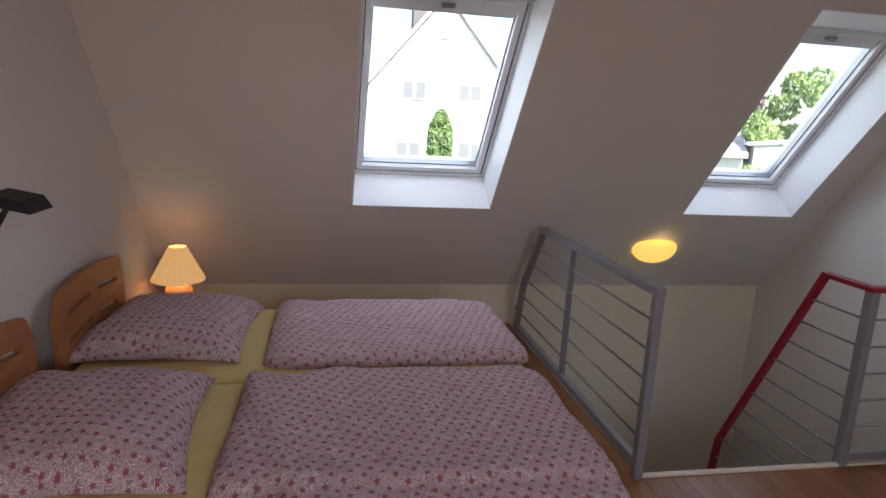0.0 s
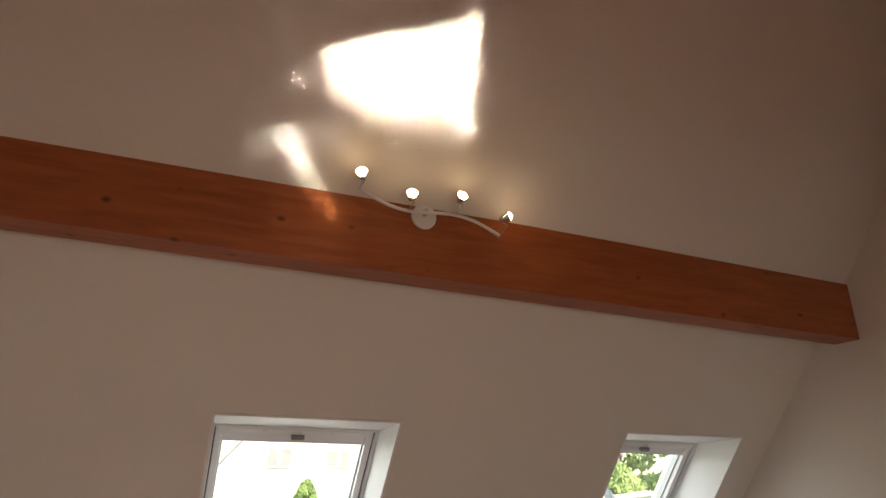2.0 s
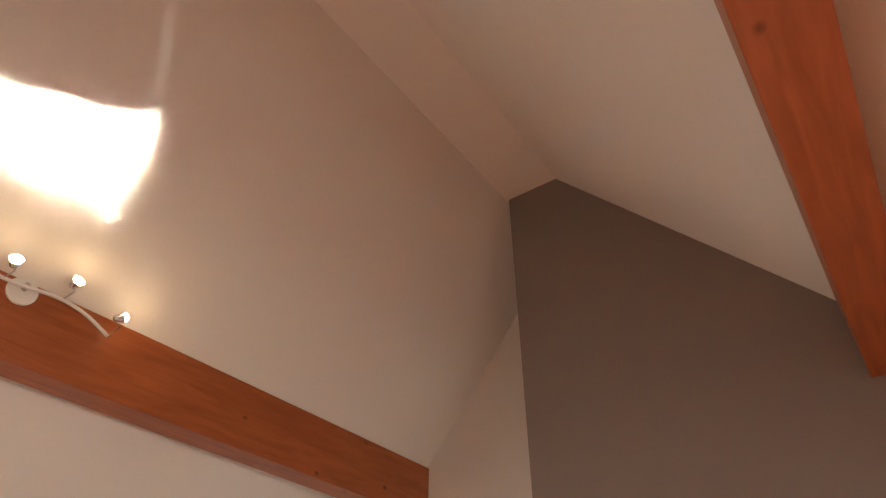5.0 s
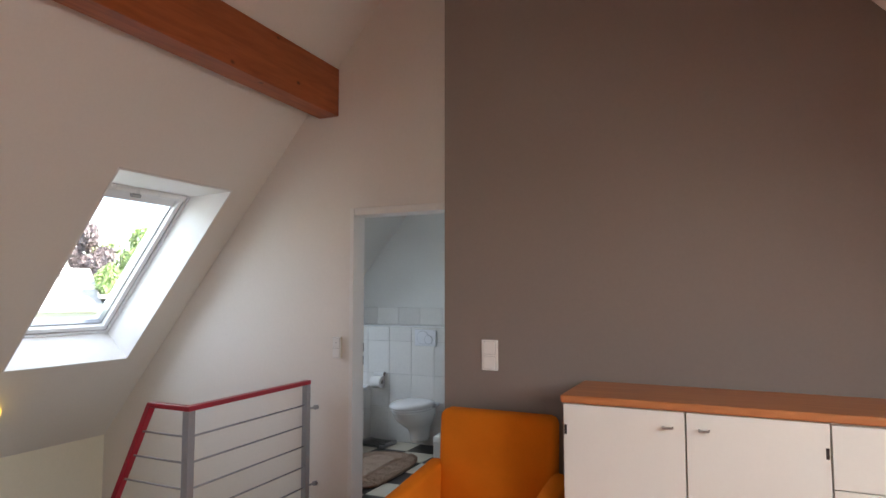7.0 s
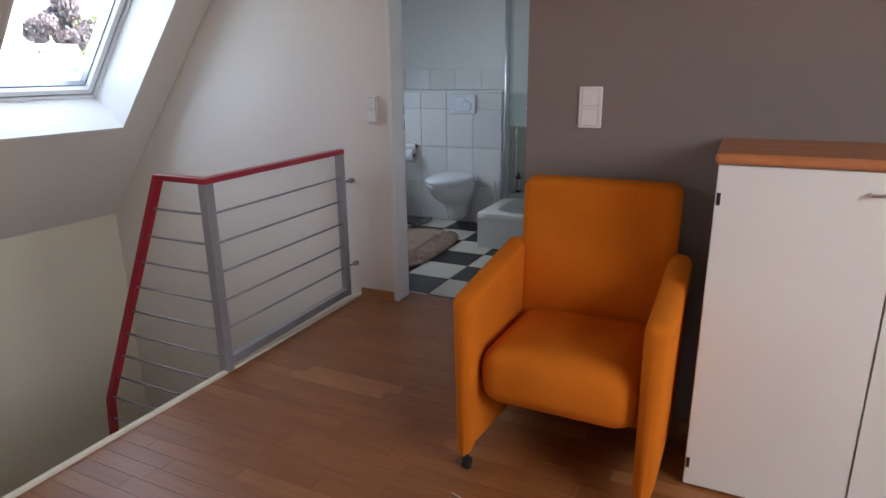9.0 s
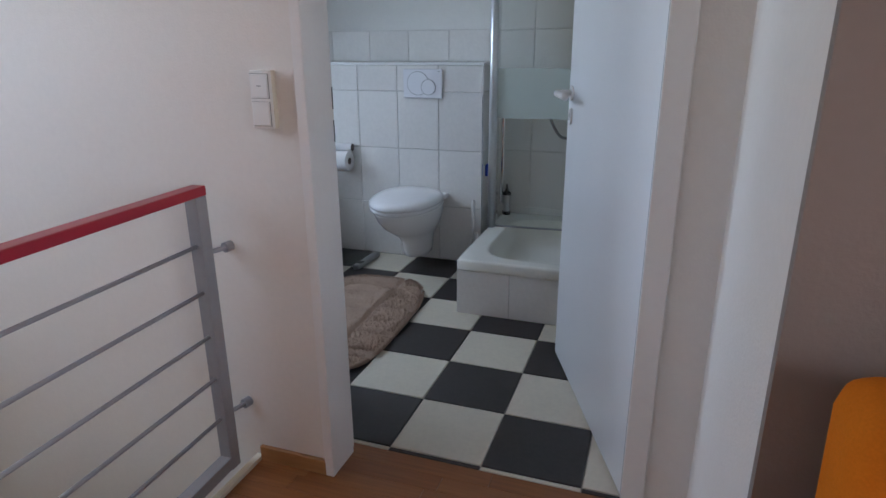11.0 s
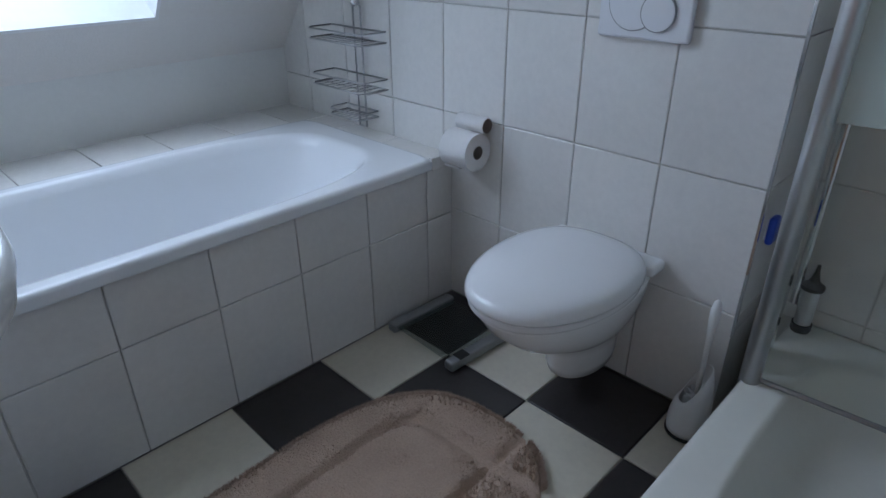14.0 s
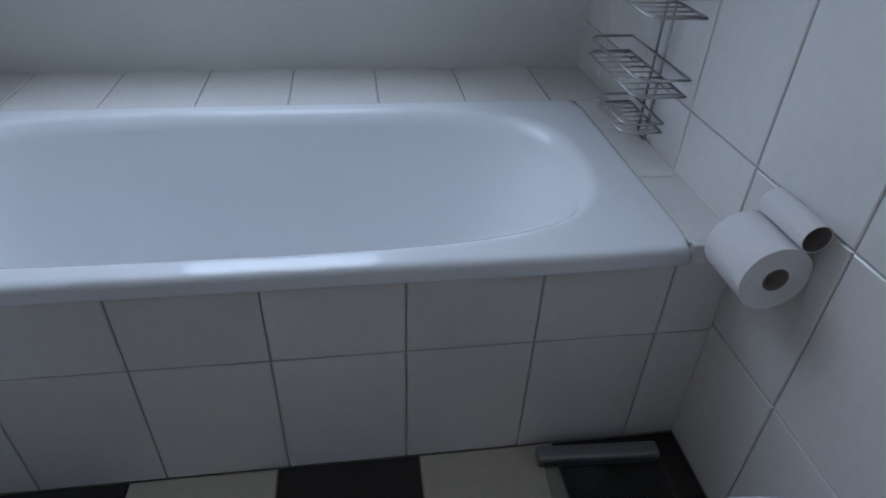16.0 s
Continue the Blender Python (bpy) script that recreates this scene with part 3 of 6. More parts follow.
# ---- bathroom door ----
bm = bmesh.new()
lx0, lx1, ltop = 0.616, 1.437, 1.985
box(bm, DX0, lx0, YN - 0.002, YN + 0.116, 0, ltop)
box(bm, DX0, lx0 - 0.012, YN + 0.116, YN + WT + 0.002, 0, ltop)
box(bm, lx1, DX1, YN - 0.002, YN + WT + 0.002, 0, ltop)
box(bm, DX0, DX1, YN - 0.002, YN + WT + 0.002, ltop, DZ)
door_frame = structure("door_1", bm, CASING, "white painted frame round the open bathroom doorway")
for (cx0, cx1, cz0, cz1) in ((0.588, 0.618, 0, 2.03), (1.435, 1.49, 0, 2.03), (0.622, 1.435, 1.983, 2.03)):
    for y0, y1 in ((YN - 0.014, YN - 0.002), (YN + WT + 0.002, YN + WT + 0.014)):
        bm = bmesh.new()
        if y0 > YN and cx1 < 0.7:
            cx0, cx1 = 0.53, 0.575
        box(bm, cx0, cx1, y0, y1, cz0, cz1)
        part("casing", bm, CASING, door_frame, bevel=0.003)
for z0, z1 in ((0.982, 1.04), (1.07, 1.126)):
    bm = bmesh.new()
    box(bm, lx0 - 0.0135, lx0 - 0.011, YN + 0.1165, YN + WT + 0.0015, z0, z1)
    part("strike_plate", bm, BLACK, door_frame, "dark latch recess")

HX, HY = 1.437, -1.80
DOOR_A = math.degrees(math.atan2(-0.95 + 1.80, 1.10 - 1.437))
leaf_t = thing("bathroom_door", "white lacquered door standing open into the bathroom", "door", (HX, HY, 0))
leaf_t.rotation_euler = (0, 0, radians(DOOR_A))
bm = bmesh.new()
box(bm, 0.0, 0.885, -0.04, 0.0, 0.008, 1.99)
leaf = part("door_leaf", bm, DOORW, leaf_t, bevel=0.003)
bm = bmesh.new()
box(bm, -0.006, 0.008, -0.0413, 0.0013, 0.01, 1.985)
part("door_seal", bm, SEAL, leaf_t, "grey rubber seal along the hinges")
for side in (1, -1):
    off = 0.0 if side > 0 else -0.04
    bm = bmesh.new()
    cyl(bm, (0.835, off, 1.065), (0.835, off + side * 0.008, 1.065), 0.026, 24)
    part("rosette", bm, SWITCH, leaf_t, bevel=0.002)
    bm = bmesh.new()
    tube(bm, [(0.835, off, 1.065), (0.835, off + side * 0.04, 1.065), (0.832, off + side * 0.052, 1.065), (0.82, off + side * 0.06, 1.065), (0.79, off + side * 0.062, 1.065), (0.735, off + side * 0.06, 1.063), (0.705, off + side * 0.056, 1.06)], 0.0115, 12)
    part("door_handle", bm, SWITCH, leaf_t, "white plastic lever handle", smooth=True)
    bm = bmesh.new()
    loft(bm, [[(0.835 + dx * 0.018, off + side * h, 0.983 + dz * 0.03) for dx, dz, _ in superloop(0, 0, 1, 1, 0, 2.2, 24)] for h in (0, 0.007)])
    esc = part("key_rosette", bm, SWITCH, leaf_t)
    bm = bmesh.new()
    box(bm, 0.832, 0.838, off + side * 0.0065, off + side * 0.008, 0.97, 0.995)
    part("keyhole", bm, BLACK, esc)

# ---- switches ----
def rocker_switch(at, label, w=0.084, h=0.146, deep=0.0, rw=0.029):
    """Two rockers, one over the other, in a frame; deep: the box behind a surface-mounted one."""
    s = thing("light_switch", label, "light switch", at)
    if deep:
        bm = bmesh.new()
        box(bm, -w / 2, w / 2, -deep, 0, -h / 2, h / 2)
        part("mounting_box", bm, SWITCHBOX, s, "cream plastic box on the wall", bevel=0.003)
    bm = bmesh.new()
    box(bm, -w / 2, w / 2, -deep - 0.009, -deep, -h / 2, h / 2)
    part("switch_frame", bm, SWITCH, s, bevel=0.004)
    for k in (-1, 1):
        bm = bmesh.new()
        box(bm, -rw - 0.001, rw + 0.001, -deep - 0.0098, -deep - 0.008, k * h * 0.237 - 0.03, k * h * 0.237 + 0.03)
        part("rocker_gap", bm, SEAL, s)
        bm = bmesh.new()
        box(bm, -rw, rw, -deep - 0.0135, -deep - 0.009, k * h * 0.237 - 0.029, k * h * 0.237 + 0.029)
        rk = part("rocker", bm, SWITCH, s, bevel=0.002)
        if deep and k > 0:
            bm = bmesh.new()
            box(bm, -0.006, 0.006, -deep - 0.0145, -deep - 0.0135, 0.033, 0.0355)
            part("switch_mark", bm, ALU, rk)
    return s


rocker_switch((0.498, YN, 1.104), "white double rocker switch in a cream box by the doorway", 0.061, 0.142, 0.018, 0.025)
rocker_switch((1.829, YG, 1.17), "white double rocker switch on the grey wall above the armchair")

# ---- railings ----
def bar_box(bm, a, b, w, d):
    """A square bar from a to b, w across the railing's plane, d within it."""
    a, b = Vector(a), Vector(b)
    v = b - a
    z = v.normalized()
    side = Vector((0, 1, 0)) if abs(v.y) < abs(v.x) + abs(v.z) * 0.5 or abs(v.y) < 1e-6 else Vector((1, 0, 0))
    x = z.cross(side).normalized()
    y = side
    vs = []
    for p in (a, b):
        for sx, sy in ((-1, -1), (1, -1), (1, 1), (-1, 1)):
            vs.append(bm.verts.new(p + x * sx * d / 2 + y * sy * w / 2))
    for k in range(4):
        bm.faces.new((vs[k], vs[(k + 1) % 4], vs[4 + (k + 1) % 4], vs[4 + k]))
    bm.faces.new(vs[:4][::-1])
    bm.faces.new(vs[4:])


RT = 0.866
gr = thing("grey_railing", "grey steel railing with thin rods at the foot of the beds", "railing", (0.34, -4.12, 0))
GY = -4.12
def grail(name, a, b, w=0.04, d=0.04, label=""):
    bm = bmesh.new()
    bar_box(bm, a, b, w, d)
    return own(part(name, bm, RAILGREY, None, label, bevel=0.003), gr)


grail("post", (0.35, GY, -0.06), (0.35, GY, RT - 0.019))
grail("post", (-0.6, GY, 0.07), (-0.6, GY, RT - 0.02), 0.03, 0.03)
grail("top_rail", (0.3715, GY, RT), (-1.112, GY, RT), 0.043)
grail("slanted_end", (-1.1, GY, RT + 0.004), (-1.43, GY, 0.42), 0.0405)
grail("slanted_end", (-1.43, GY, 0.43), (-1.53, GY, 0.04))
grail("bottom_rail", (0.345, GY, 0.07), (-1.53, GY, 0.07), 0.037)
for k in range(5):
    z = 0.05 + (RT - 0.05) * (k + 1) / 6
    xe = -1.1 - 0.33 * (RT - z) / 0.465 if z > 0.42 else -1.43 - 0.1 * (0.42 - z) / 0.38
    bm = bmesh.new()
    cyl(bm, (0.35, GY, z), (xe, GY, z), 0.006, 8)
    own(part("rod", bm, RAILGREY, None, smooth=True), gr)
for x, z in ((-1.24, 0.72), (-1.5, 0.2)):
    bm = bmesh.new()
    cyl(bm, (x, GY, z), (x - 0.05, GY, z + 0.005), 0.016, 12)
    own(part("wall_bracket", bm, RAILGREY), gr)

RX, RY, RZ = 0.338, -3.055, 0.86
RXE, RE = 0.308, -2.05         # the railing's end post at the landing wall
rr = thing("red_railing", "grey steel railing with a red handrail round the stair opening", "railing", (RX, RY, 0))
def rail(name, a, b, material=RAILGREY, w=0.04, d=0.04, label=""):
    bm = bmesh.new()
    bar_box(bm, a, b, w, d)
    return own(part(name, bm, material, None, label, bevel=0.003), rr)


rail("post", (RX, RY, -0.12), (RX, RY, RZ), w=0.045, d=0.045)
rail("post", (RXE, RE, 0.02), (RXE, RE, RZ))
rail("bottom_rail", (RX, RY, 0.045), (RXE, RE, 0.045))
rail("handrail", (RX, RY - 0.022, RZ + 0.013), (RXE, RE + 0.02, RZ + 0.013), RAILRED, 0.044, 0.026, "red lacquered handrail")
bm = bmesh.new()
box(bm, 0.05, RX - 0.0225, RY - 0.022, RY + 0.022, RZ, RZ + 0.026)
own(part("handrail", bm, RAILRED, None, "red lacquered handrail", bevel=0.004), rr)
SL = [(0.06, RZ + 0.012), (-0.54, -0.36), (-0.575, -0.68)]
for p, q in zip(SL, SL[1:]):
    rail("slanted_handrail", (p[0], RY, p[1]), (q[0], RY, q[1]), RAILRED, 0.04, 0.03, "red lacquered slanted handrail")
for k in range(1, 11):
    z = RZ - 0.133 * k
    if k <= 5:
        bm = bmesh.new()
        cyl(bm, (RX, RY, z), (RXE, RE, z), 0.006, 8)
        own(part("rod", bm, RAILGREY, None, smooth=True), rr)
    x0 = SL[0][0] + (SL[1][0] - SL[0][0]) * (SL[0][1] - z) / (SL[0][1] - SL[1][1])
    bm = bmesh.new()
    cyl(bm, (RX - 0.01, RY, z), (x0, RY, z), 0.006, 8)
    own(part("rod", bm, RAILGREY, None, smooth=True), rr)
for z in (0.7, 0.2):
    bm = bmesh.new()
    cyl(bm, (RXE + 0.006, RE + 0.015, z), (RXE + 0.022, -1.982, z), 0.007, 10)
    cyl(bm, (RXE + 0.02, -1.985, z), (RXE + 0.024, YN, z), 0.015, 14)
    own(part("wall_bracket", bm, RAILGREY), rr)
rail("lower_post", (RX, RY, -1.0), (RX, RY, -0.12), w=0.045, d=0.045)

# ---- sconce on the slope over the stairs ----
sc = thing("wall_sconce", "lit half-round yellow glass wall lamp over the stairs", "wall lamp", (-1.45, -3.12, 0.7))
c = Vector((-1.47, -3.12, 0.696))
tilt = Matrix.Rotation(math.pi / 2 - ANG, 4, "Y")
bm = bmesh.new()
N, R = 28, 12
rings = []
for i in range(R + 1):
    q = math.pi * i / R              # from the upper edge on the wall over the bulge to the lower edge
    ring = []
    for k in range(N + 1):
        a = math.pi * k / N
        wide = math.sin(a) ** 0.9
        mid = 0.085 * wide * (1 + math.cos(q)) / 2 - 0.135 * wide * (1 - math.cos(q)) / 2
        ring.append(bm.verts.new(tilt @ Vector((0.004 + 0.095 * wide * math.sin(q) ** 0.8, -0.17 * math.cos(a), mid))))
    rings.append(ring)
for a, b in zip(rings, rings[1:]):
    for k in range(N):
        bm.faces.new((a[k], a[k + 1], b[k + 1], b[k]))
bmesh.ops.remove_doubles(bm, verts=bm.verts, dist=1e-4)
bowl = part("glass_bowl", bm, SCONCE, sc, smooth=True)
bowl.location = c - sc.location
bm = bmesh.new()
tube(bm, [tuple(tilt @ Vector((0.01 + 0.028 * math.sin(math.pi * k / N), -0.168 * math.cos(math.pi * k / N), 0.084 * math.sin(math.pi * k / N)))) for k in range(N + 1)], 0.004, 6)
rim = part("glass_rim", bm, SCONCE, bowl, "paler ground glass rim", smooth=True)
bm = bmesh.new()
box(bm, -0.005, 0.003, -0.08, 0.08, -0.06, 0.03, tilt)
ob = part("back_plate", bm, STEEL, sc)
ob.location = c - sc.location
lift = tilt @ Vector((0.05, 0, 0.13))
point("sconce_light", tuple(c + lift), 0.025, (1.0, 0.66, 0.28), 0.03)

# ---- four-spot lamp on the beam ----
sp = thing("spot_bar_lamp", "curved white spot bar with four lit halogen spots on the beam", "ceiling lamp", (0.47, -4.61, 3.0))
bm = bmesh.new()
cyl(bm, (0.478, -4.61, 2.985), (0.492, -4.61, 2.985), 0.058, 32)
own(part("canopy", bm, SWITCH, None, bevel=0.004), sp)
bm = bmesh.new()
pts = []
for k in range(25):
    q = k / 24
    y = -4.915 + 0.66 * q
    pts.append((0.515, y, 3.055 - 0.115 * q - 0.032 * math.sin(q * math.tau)))
tube(bm, pts, 0.008, 8)
own(part("curved_bar", bm, SWITCH, None, smooth=True), sp)
bm = bmesh.new()
cyl(bm, (0.49, -4.61, 2.99), (0.517, -4.61, 3.008), 0.01, 10)
own(part("stem", bm, STEEL), sp)
for y, z, d in ((-4.925, 3.08, (0.75, -0.25, 0.15)), (-4.705, 3.022, (0.75, -0.2, 0.2)), (-4.48, 3.052, (0.7, 0.05, 0.25)), (-4.265, 2.995, (0.45, 0.6, 0.25))):
    v = Vector(d).normalized()
    p = Vector((0.6, y, z))
    q = pts[min(range(25), key=lambda k: abs(pts[k][1] - y))]
    bm = bmesh.new()
    tube(bm, [q, tuple((Vector(q) + p) / 2 + Vector((0.02, 0.015, 0))), tuple(p - v * 0.03)], 0.003, 6)
    h = own(part("spot_arm", bm, STEEL, None, smooth=True), sp)
    bm = bmesh.new()
    qd = v.to_track_quat("Z", "Y")
    loft(bm, [[tuple(p + qd @ Vector((r * math.cos(j * math.tau / 16), r * math.sin(j * math.tau / 16), hh))) for j in range(16)] for r, hh in ((0.008, -0.03), (0.016, -0.02), (0.024, 0.012), (0.026, 0.016))], True, False)
    own(part("spot_reflector", bm, CHROME, None, smooth=True), sp)
    bm = bmesh.new()
    bmesh.ops.create_uvsphere(bm, u_segments=12, v_segments=8, radius=0.02, matrix=Matrix.Translation(p + v * 0.012))
    own(part("bulb", bm, BULB, None, smooth=True), sp)
    point("spot_light", tuple(p + v * 0.045), 0.05, (1.0, 0.72, 0.42), 0.02)

# ---- sideboard ----
SX, SY0, SH = 2.285, -3.04, 1.048
def cabinet_unit(x0, x1, fronts, label):
    """fronts: ('door', hinge side) once or ('drawers', n)."""
    u = thing("cabinet_unit", label, "cabinet", (x0, SY0, 0), "cabinet units along the grey wall")
    bm = bmesh.new()
    box(bm, 0.001, x1 - x0 - 0.001, 0.02, -SY0 + YG - 0.002, 0.0, SH)
    part("body", bm, CABW, u, bevel=0.001)
    w = x1 - x0
    if fronts[0] == "door":
        bm = bmesh.new()
        box(bm, 0.003, w - 0.003, 0, 0.018, 0.012, SH - 0.004)
        d = part("cabinet_door", bm, CABW, u, bevel=0.0015)
        hx = w - 0.06 if fronts[1] == "L" else 0.06
        bm = bmesh.new()
        tube(bm, [(hx - 0.015, 0.0, SH - 0.06), (hx - 0.015, -0.02, SH - 0.06), (hx + 0.017, -0.02, SH - 0.06), (hx + 0.017, 0.0, SH - 0.06)], 0.004, 8)
        part("handle", bm, STEEL, d, "small steel bar handle")
        ex = 0.006 if fronts[1] == "L" else w - 0.016
        for z in (SH - 0.1, 0.09):
            bm = bmesh.new()
            box(bm, ex, ex + 0.01, -0.0015, 0.002, z - 0.018, z + 0.018)
            part("hinge", bm, BLACK, d)
    else:
        n = fronts[1]
        for k in range(n):
            z0 = 0.012 + (SH - 0.016) * k / n
            z1 = 0.012 + (SH - 0.016) * (k + 1) / n - 0.004
            bm = bmesh.new()
            box(bm, 0.003, w - 0.003, 0, 0.018, z0, z1)
            d = part("drawer", bm, CABW, u, bevel=0.0015)
            bm = bmesh.new()
            tube(bm, [(w / 2 - 0.035, 0.0, (z0 + z1) / 2), (w / 2 - 0.035, -0.025, (z0 + z1) / 2), (w / 2 + 0.035, -0.025, (z0 + z1) / 2), (w / 2 + 0.035, 0.0, (z0 + z1) / 2)], 0.005, 8)
            part("handle", bm, STEEL, d, "small steel bar handle")
    return u


cabinet_unit(SX, SX + 0.44, ("door", "L"), "white cabinet unit with one closed door by the grey wall")
cabinet_unit(SX + 0.44, SX + 0.88, ("door", "R"), "white cabinet unit with one closed door by the grey wall")
cabinet_unit(SX + 0.88, SX + 1.32, ("drawers", 5), "white cabinet unit with five closed drawers by the grey wall")
bm = bmesh.new()
box(bm, -0.008, 1.33, -0.012, -SY0 + YG - 0.002, SH, SH + 0.03)
top = finish("worktop", bm, CABTOP, bevel=0.008)
top.location = (SX, SY0, 0)
tagged(top, "orange-brown beech top board on the white cabinets", "worktop")

# ---- armchair ----
def rounded_box(bm, x0, x1, y0, y1, z0, z1, r=0.04, seg=4):
    vs = box(bm, x0, x1, y0, y1, z0, z1)
    es = list({e for v in vs for e in v.link_edges})
    bmesh.ops.bevel(bm, geom=es, offset=r, segments=seg, profile=0.5, affect="EDGES")


ch = thing("armchair", "orange felt armchair on small black castors beside the cabinets", "armchair", (1.905, -2.97, 0))
def cpart(name, bm, label="", material=ORANGE, smooth=True):
    return part(name, bm, material, ch, label, smooth=smooth)


bm = bmesh.new()
rounded_box(bm, -0.252, 0.252, -0.3, 0.17, 0.265, 0.455, 0.07, 7)
for v in bm.verts:
    if v.co.z > 0.4:
        v.co.z += 0.03 * (1 - (v.co.x / 0.25) ** 2) - 0.05 * max(0.0, (v.co.y + 0.05))
    v.co.y -= 0.02 * (1 - (v.co.x / 0.25) ** 2) * (1 if v.co.y < -0.2 else 0)
    v.co.z += 0.004 * noise.noise(v.co * 7.0)
cpart("seat_cushion", bm)
bm = bmesh.new()
rounded_box(bm, -0.275, 0.275, 0.14, 0.26, 0.22, 0.945, 0.035, 5)
for v in bm.verts:
    v.co.y += 0.07 * (v.co.z - 0.45) + 0.02 * (v.co.x / 0.27) ** 2
    v.co.z -= 0.02 * (v.co.x / 0.26) ** 2 * (1 if v.co.z > 0.8 else 0)
    v.co.y += 0.004 * noise.noise(v.co * 6.0)
cpart("backrest", bm)
for sgn in (-1, 1):
    bm = bmesh.new()
    x0, x1 = (0.252, 0.33) if sgn > 0 else (-0.33, -0.252)
    rounded_box(bm, x0, x1, -0.325, 0.235, 0.045, 0.635, 0.032, 5)
    for v in bm.verts:
        f = (v.co.y + 0.325) / 0.56
        if v.co.z > 0.5:
            v.co.z += 0.065 * f
        if v.co.z < 0.2:
            v.co.z += 0.16 * max(0.0, math.sin(min(1, f * 1.25) * math.pi)) ** 0.7
            v.co.x += -sgn * 0.014 * (1 if abs(v.co.x) > 0.29 else 0)
        v.co.x += 0.005 * noise.noise(v.co * 7.0 + Vector((sgn, 0, 0)))
    cpart("armrest", bm)
bm = bmesh.new()
rounded_box(bm, -0.25, 0.25, -0.18, 0.2, 0.225, 0.285, 0.02, 2)
cpart("seat_frame", bm)
for x, y in ((-0.29, -0.28), (0.29, -0.28), (-0.29, 0.2), (0.29, 0.2)):
    bm = bmesh.new()
    cyl(bm, (x - 0.011, y, 0.022), (x + 0.011, y, 0.022), 0.022, 16)
    box(bm, x - 0.006, x + 0.006, y - 0.006, y + 0.006, 0.04, 0.065)
    cpart("castor", bm, "black castor wheel", BLACK, False)

# ---- oriental rug corner ----
RUG2 = mat("red_oriental_wool", (0.23, 0.05, 0.05), 0.95, var=0.5, scale=26, fine=90, bump=0.5, bump_scale=300, spec=0.05)
FRINGE = mat("rug_fringe_wool", (0.62, 0.55, 0.47), 0.95, var=0.2)
RUGDARK = mat("dark_rug_border", (0.035, 0.03, 0.06), 0.95, var=0.4, scale=30, spec=0.05)
RUGPALE = mat("pale_rug_border", (0.5, 0.4, 0.32), 0.95, var=0.4, scale=30, spec=0.05)
rg = thing("oriental_rug", "dark red patterned oriental rug with pale fringe on the parquet", "rug", (1.72, -3.43, 0))
rg.rotation_euler = (0, 0, radians(-6))
bm = bmesh.new()
box(bm, 0.0, 1.9, -1.2, 0.0, 0.001, 0.009)
part("rug_field", bm, RUG2, rg, bevel=0.003)
for nm_, off, wd, mt in (("dark_border", 0.02, 0.03, RUGDARK), ("pale_border", 0.055, 0.022, RUGPALE), ("dark_border", 0.15, 0.03, RUGDARK)):
    bm = bmesh.new()
    x0, x1, y0, y1 = off, 1.9 - off, -1.2 + off, -off
    for b in ((x0, x1, y1 - wd, y1), (x0, x1, y0, y0 + wd), (x0, x0 + wd, y0 + wd, y1 - wd), (x1 - wd, x1, y0 + wd, y1 - wd)):
        box(bm, *b, 0.008, 0.011)
    part(nm_, bm, mt, rg)
rnd = random.Random(3)
bm = bmesh.new()
for k in range(260):
    y = -1.2 + 1.2 * k / 259
    a = rnd.uniform(-0.35, 0.35)
    ln = rnd.uniform(0.06, 0.1)
    tube(bm, [(0.002, y, 0.005), (-ln * 0.5, y + a * ln * 0.5, 0.012 + rnd.uniform(0, 0.008)), (-ln, y + a * ln + rnd.uniform(-0.01, 0.01), 0.004)], 0.0028, 4)
part("fringe", bm, FRINGE, rg)

# ---- beds ----
def add_uv(ob, turn=0.0, shift=(0, 0)):
    me = ob.data
    uv = me.uv_layers.new(name="UVMap")
    c, s = math.cos(turn), math.sin(turn)
    for poly in me.polygons:
        n = poly.normal
        for li in poly.loop_indices:
            v = me.vertices[me.loops[li].vertex_index].co
            if abs(n.z) > 0.45:
                a, b = v.x, v.y
            elif abs(n.x) > abs(n.y):
                a, b = v.z, v.y
            else:
                a, b = v.x, v.z
            uv.data[li].uv = (c * a - s * b + shift[0], s * a + c * b + shift[1])


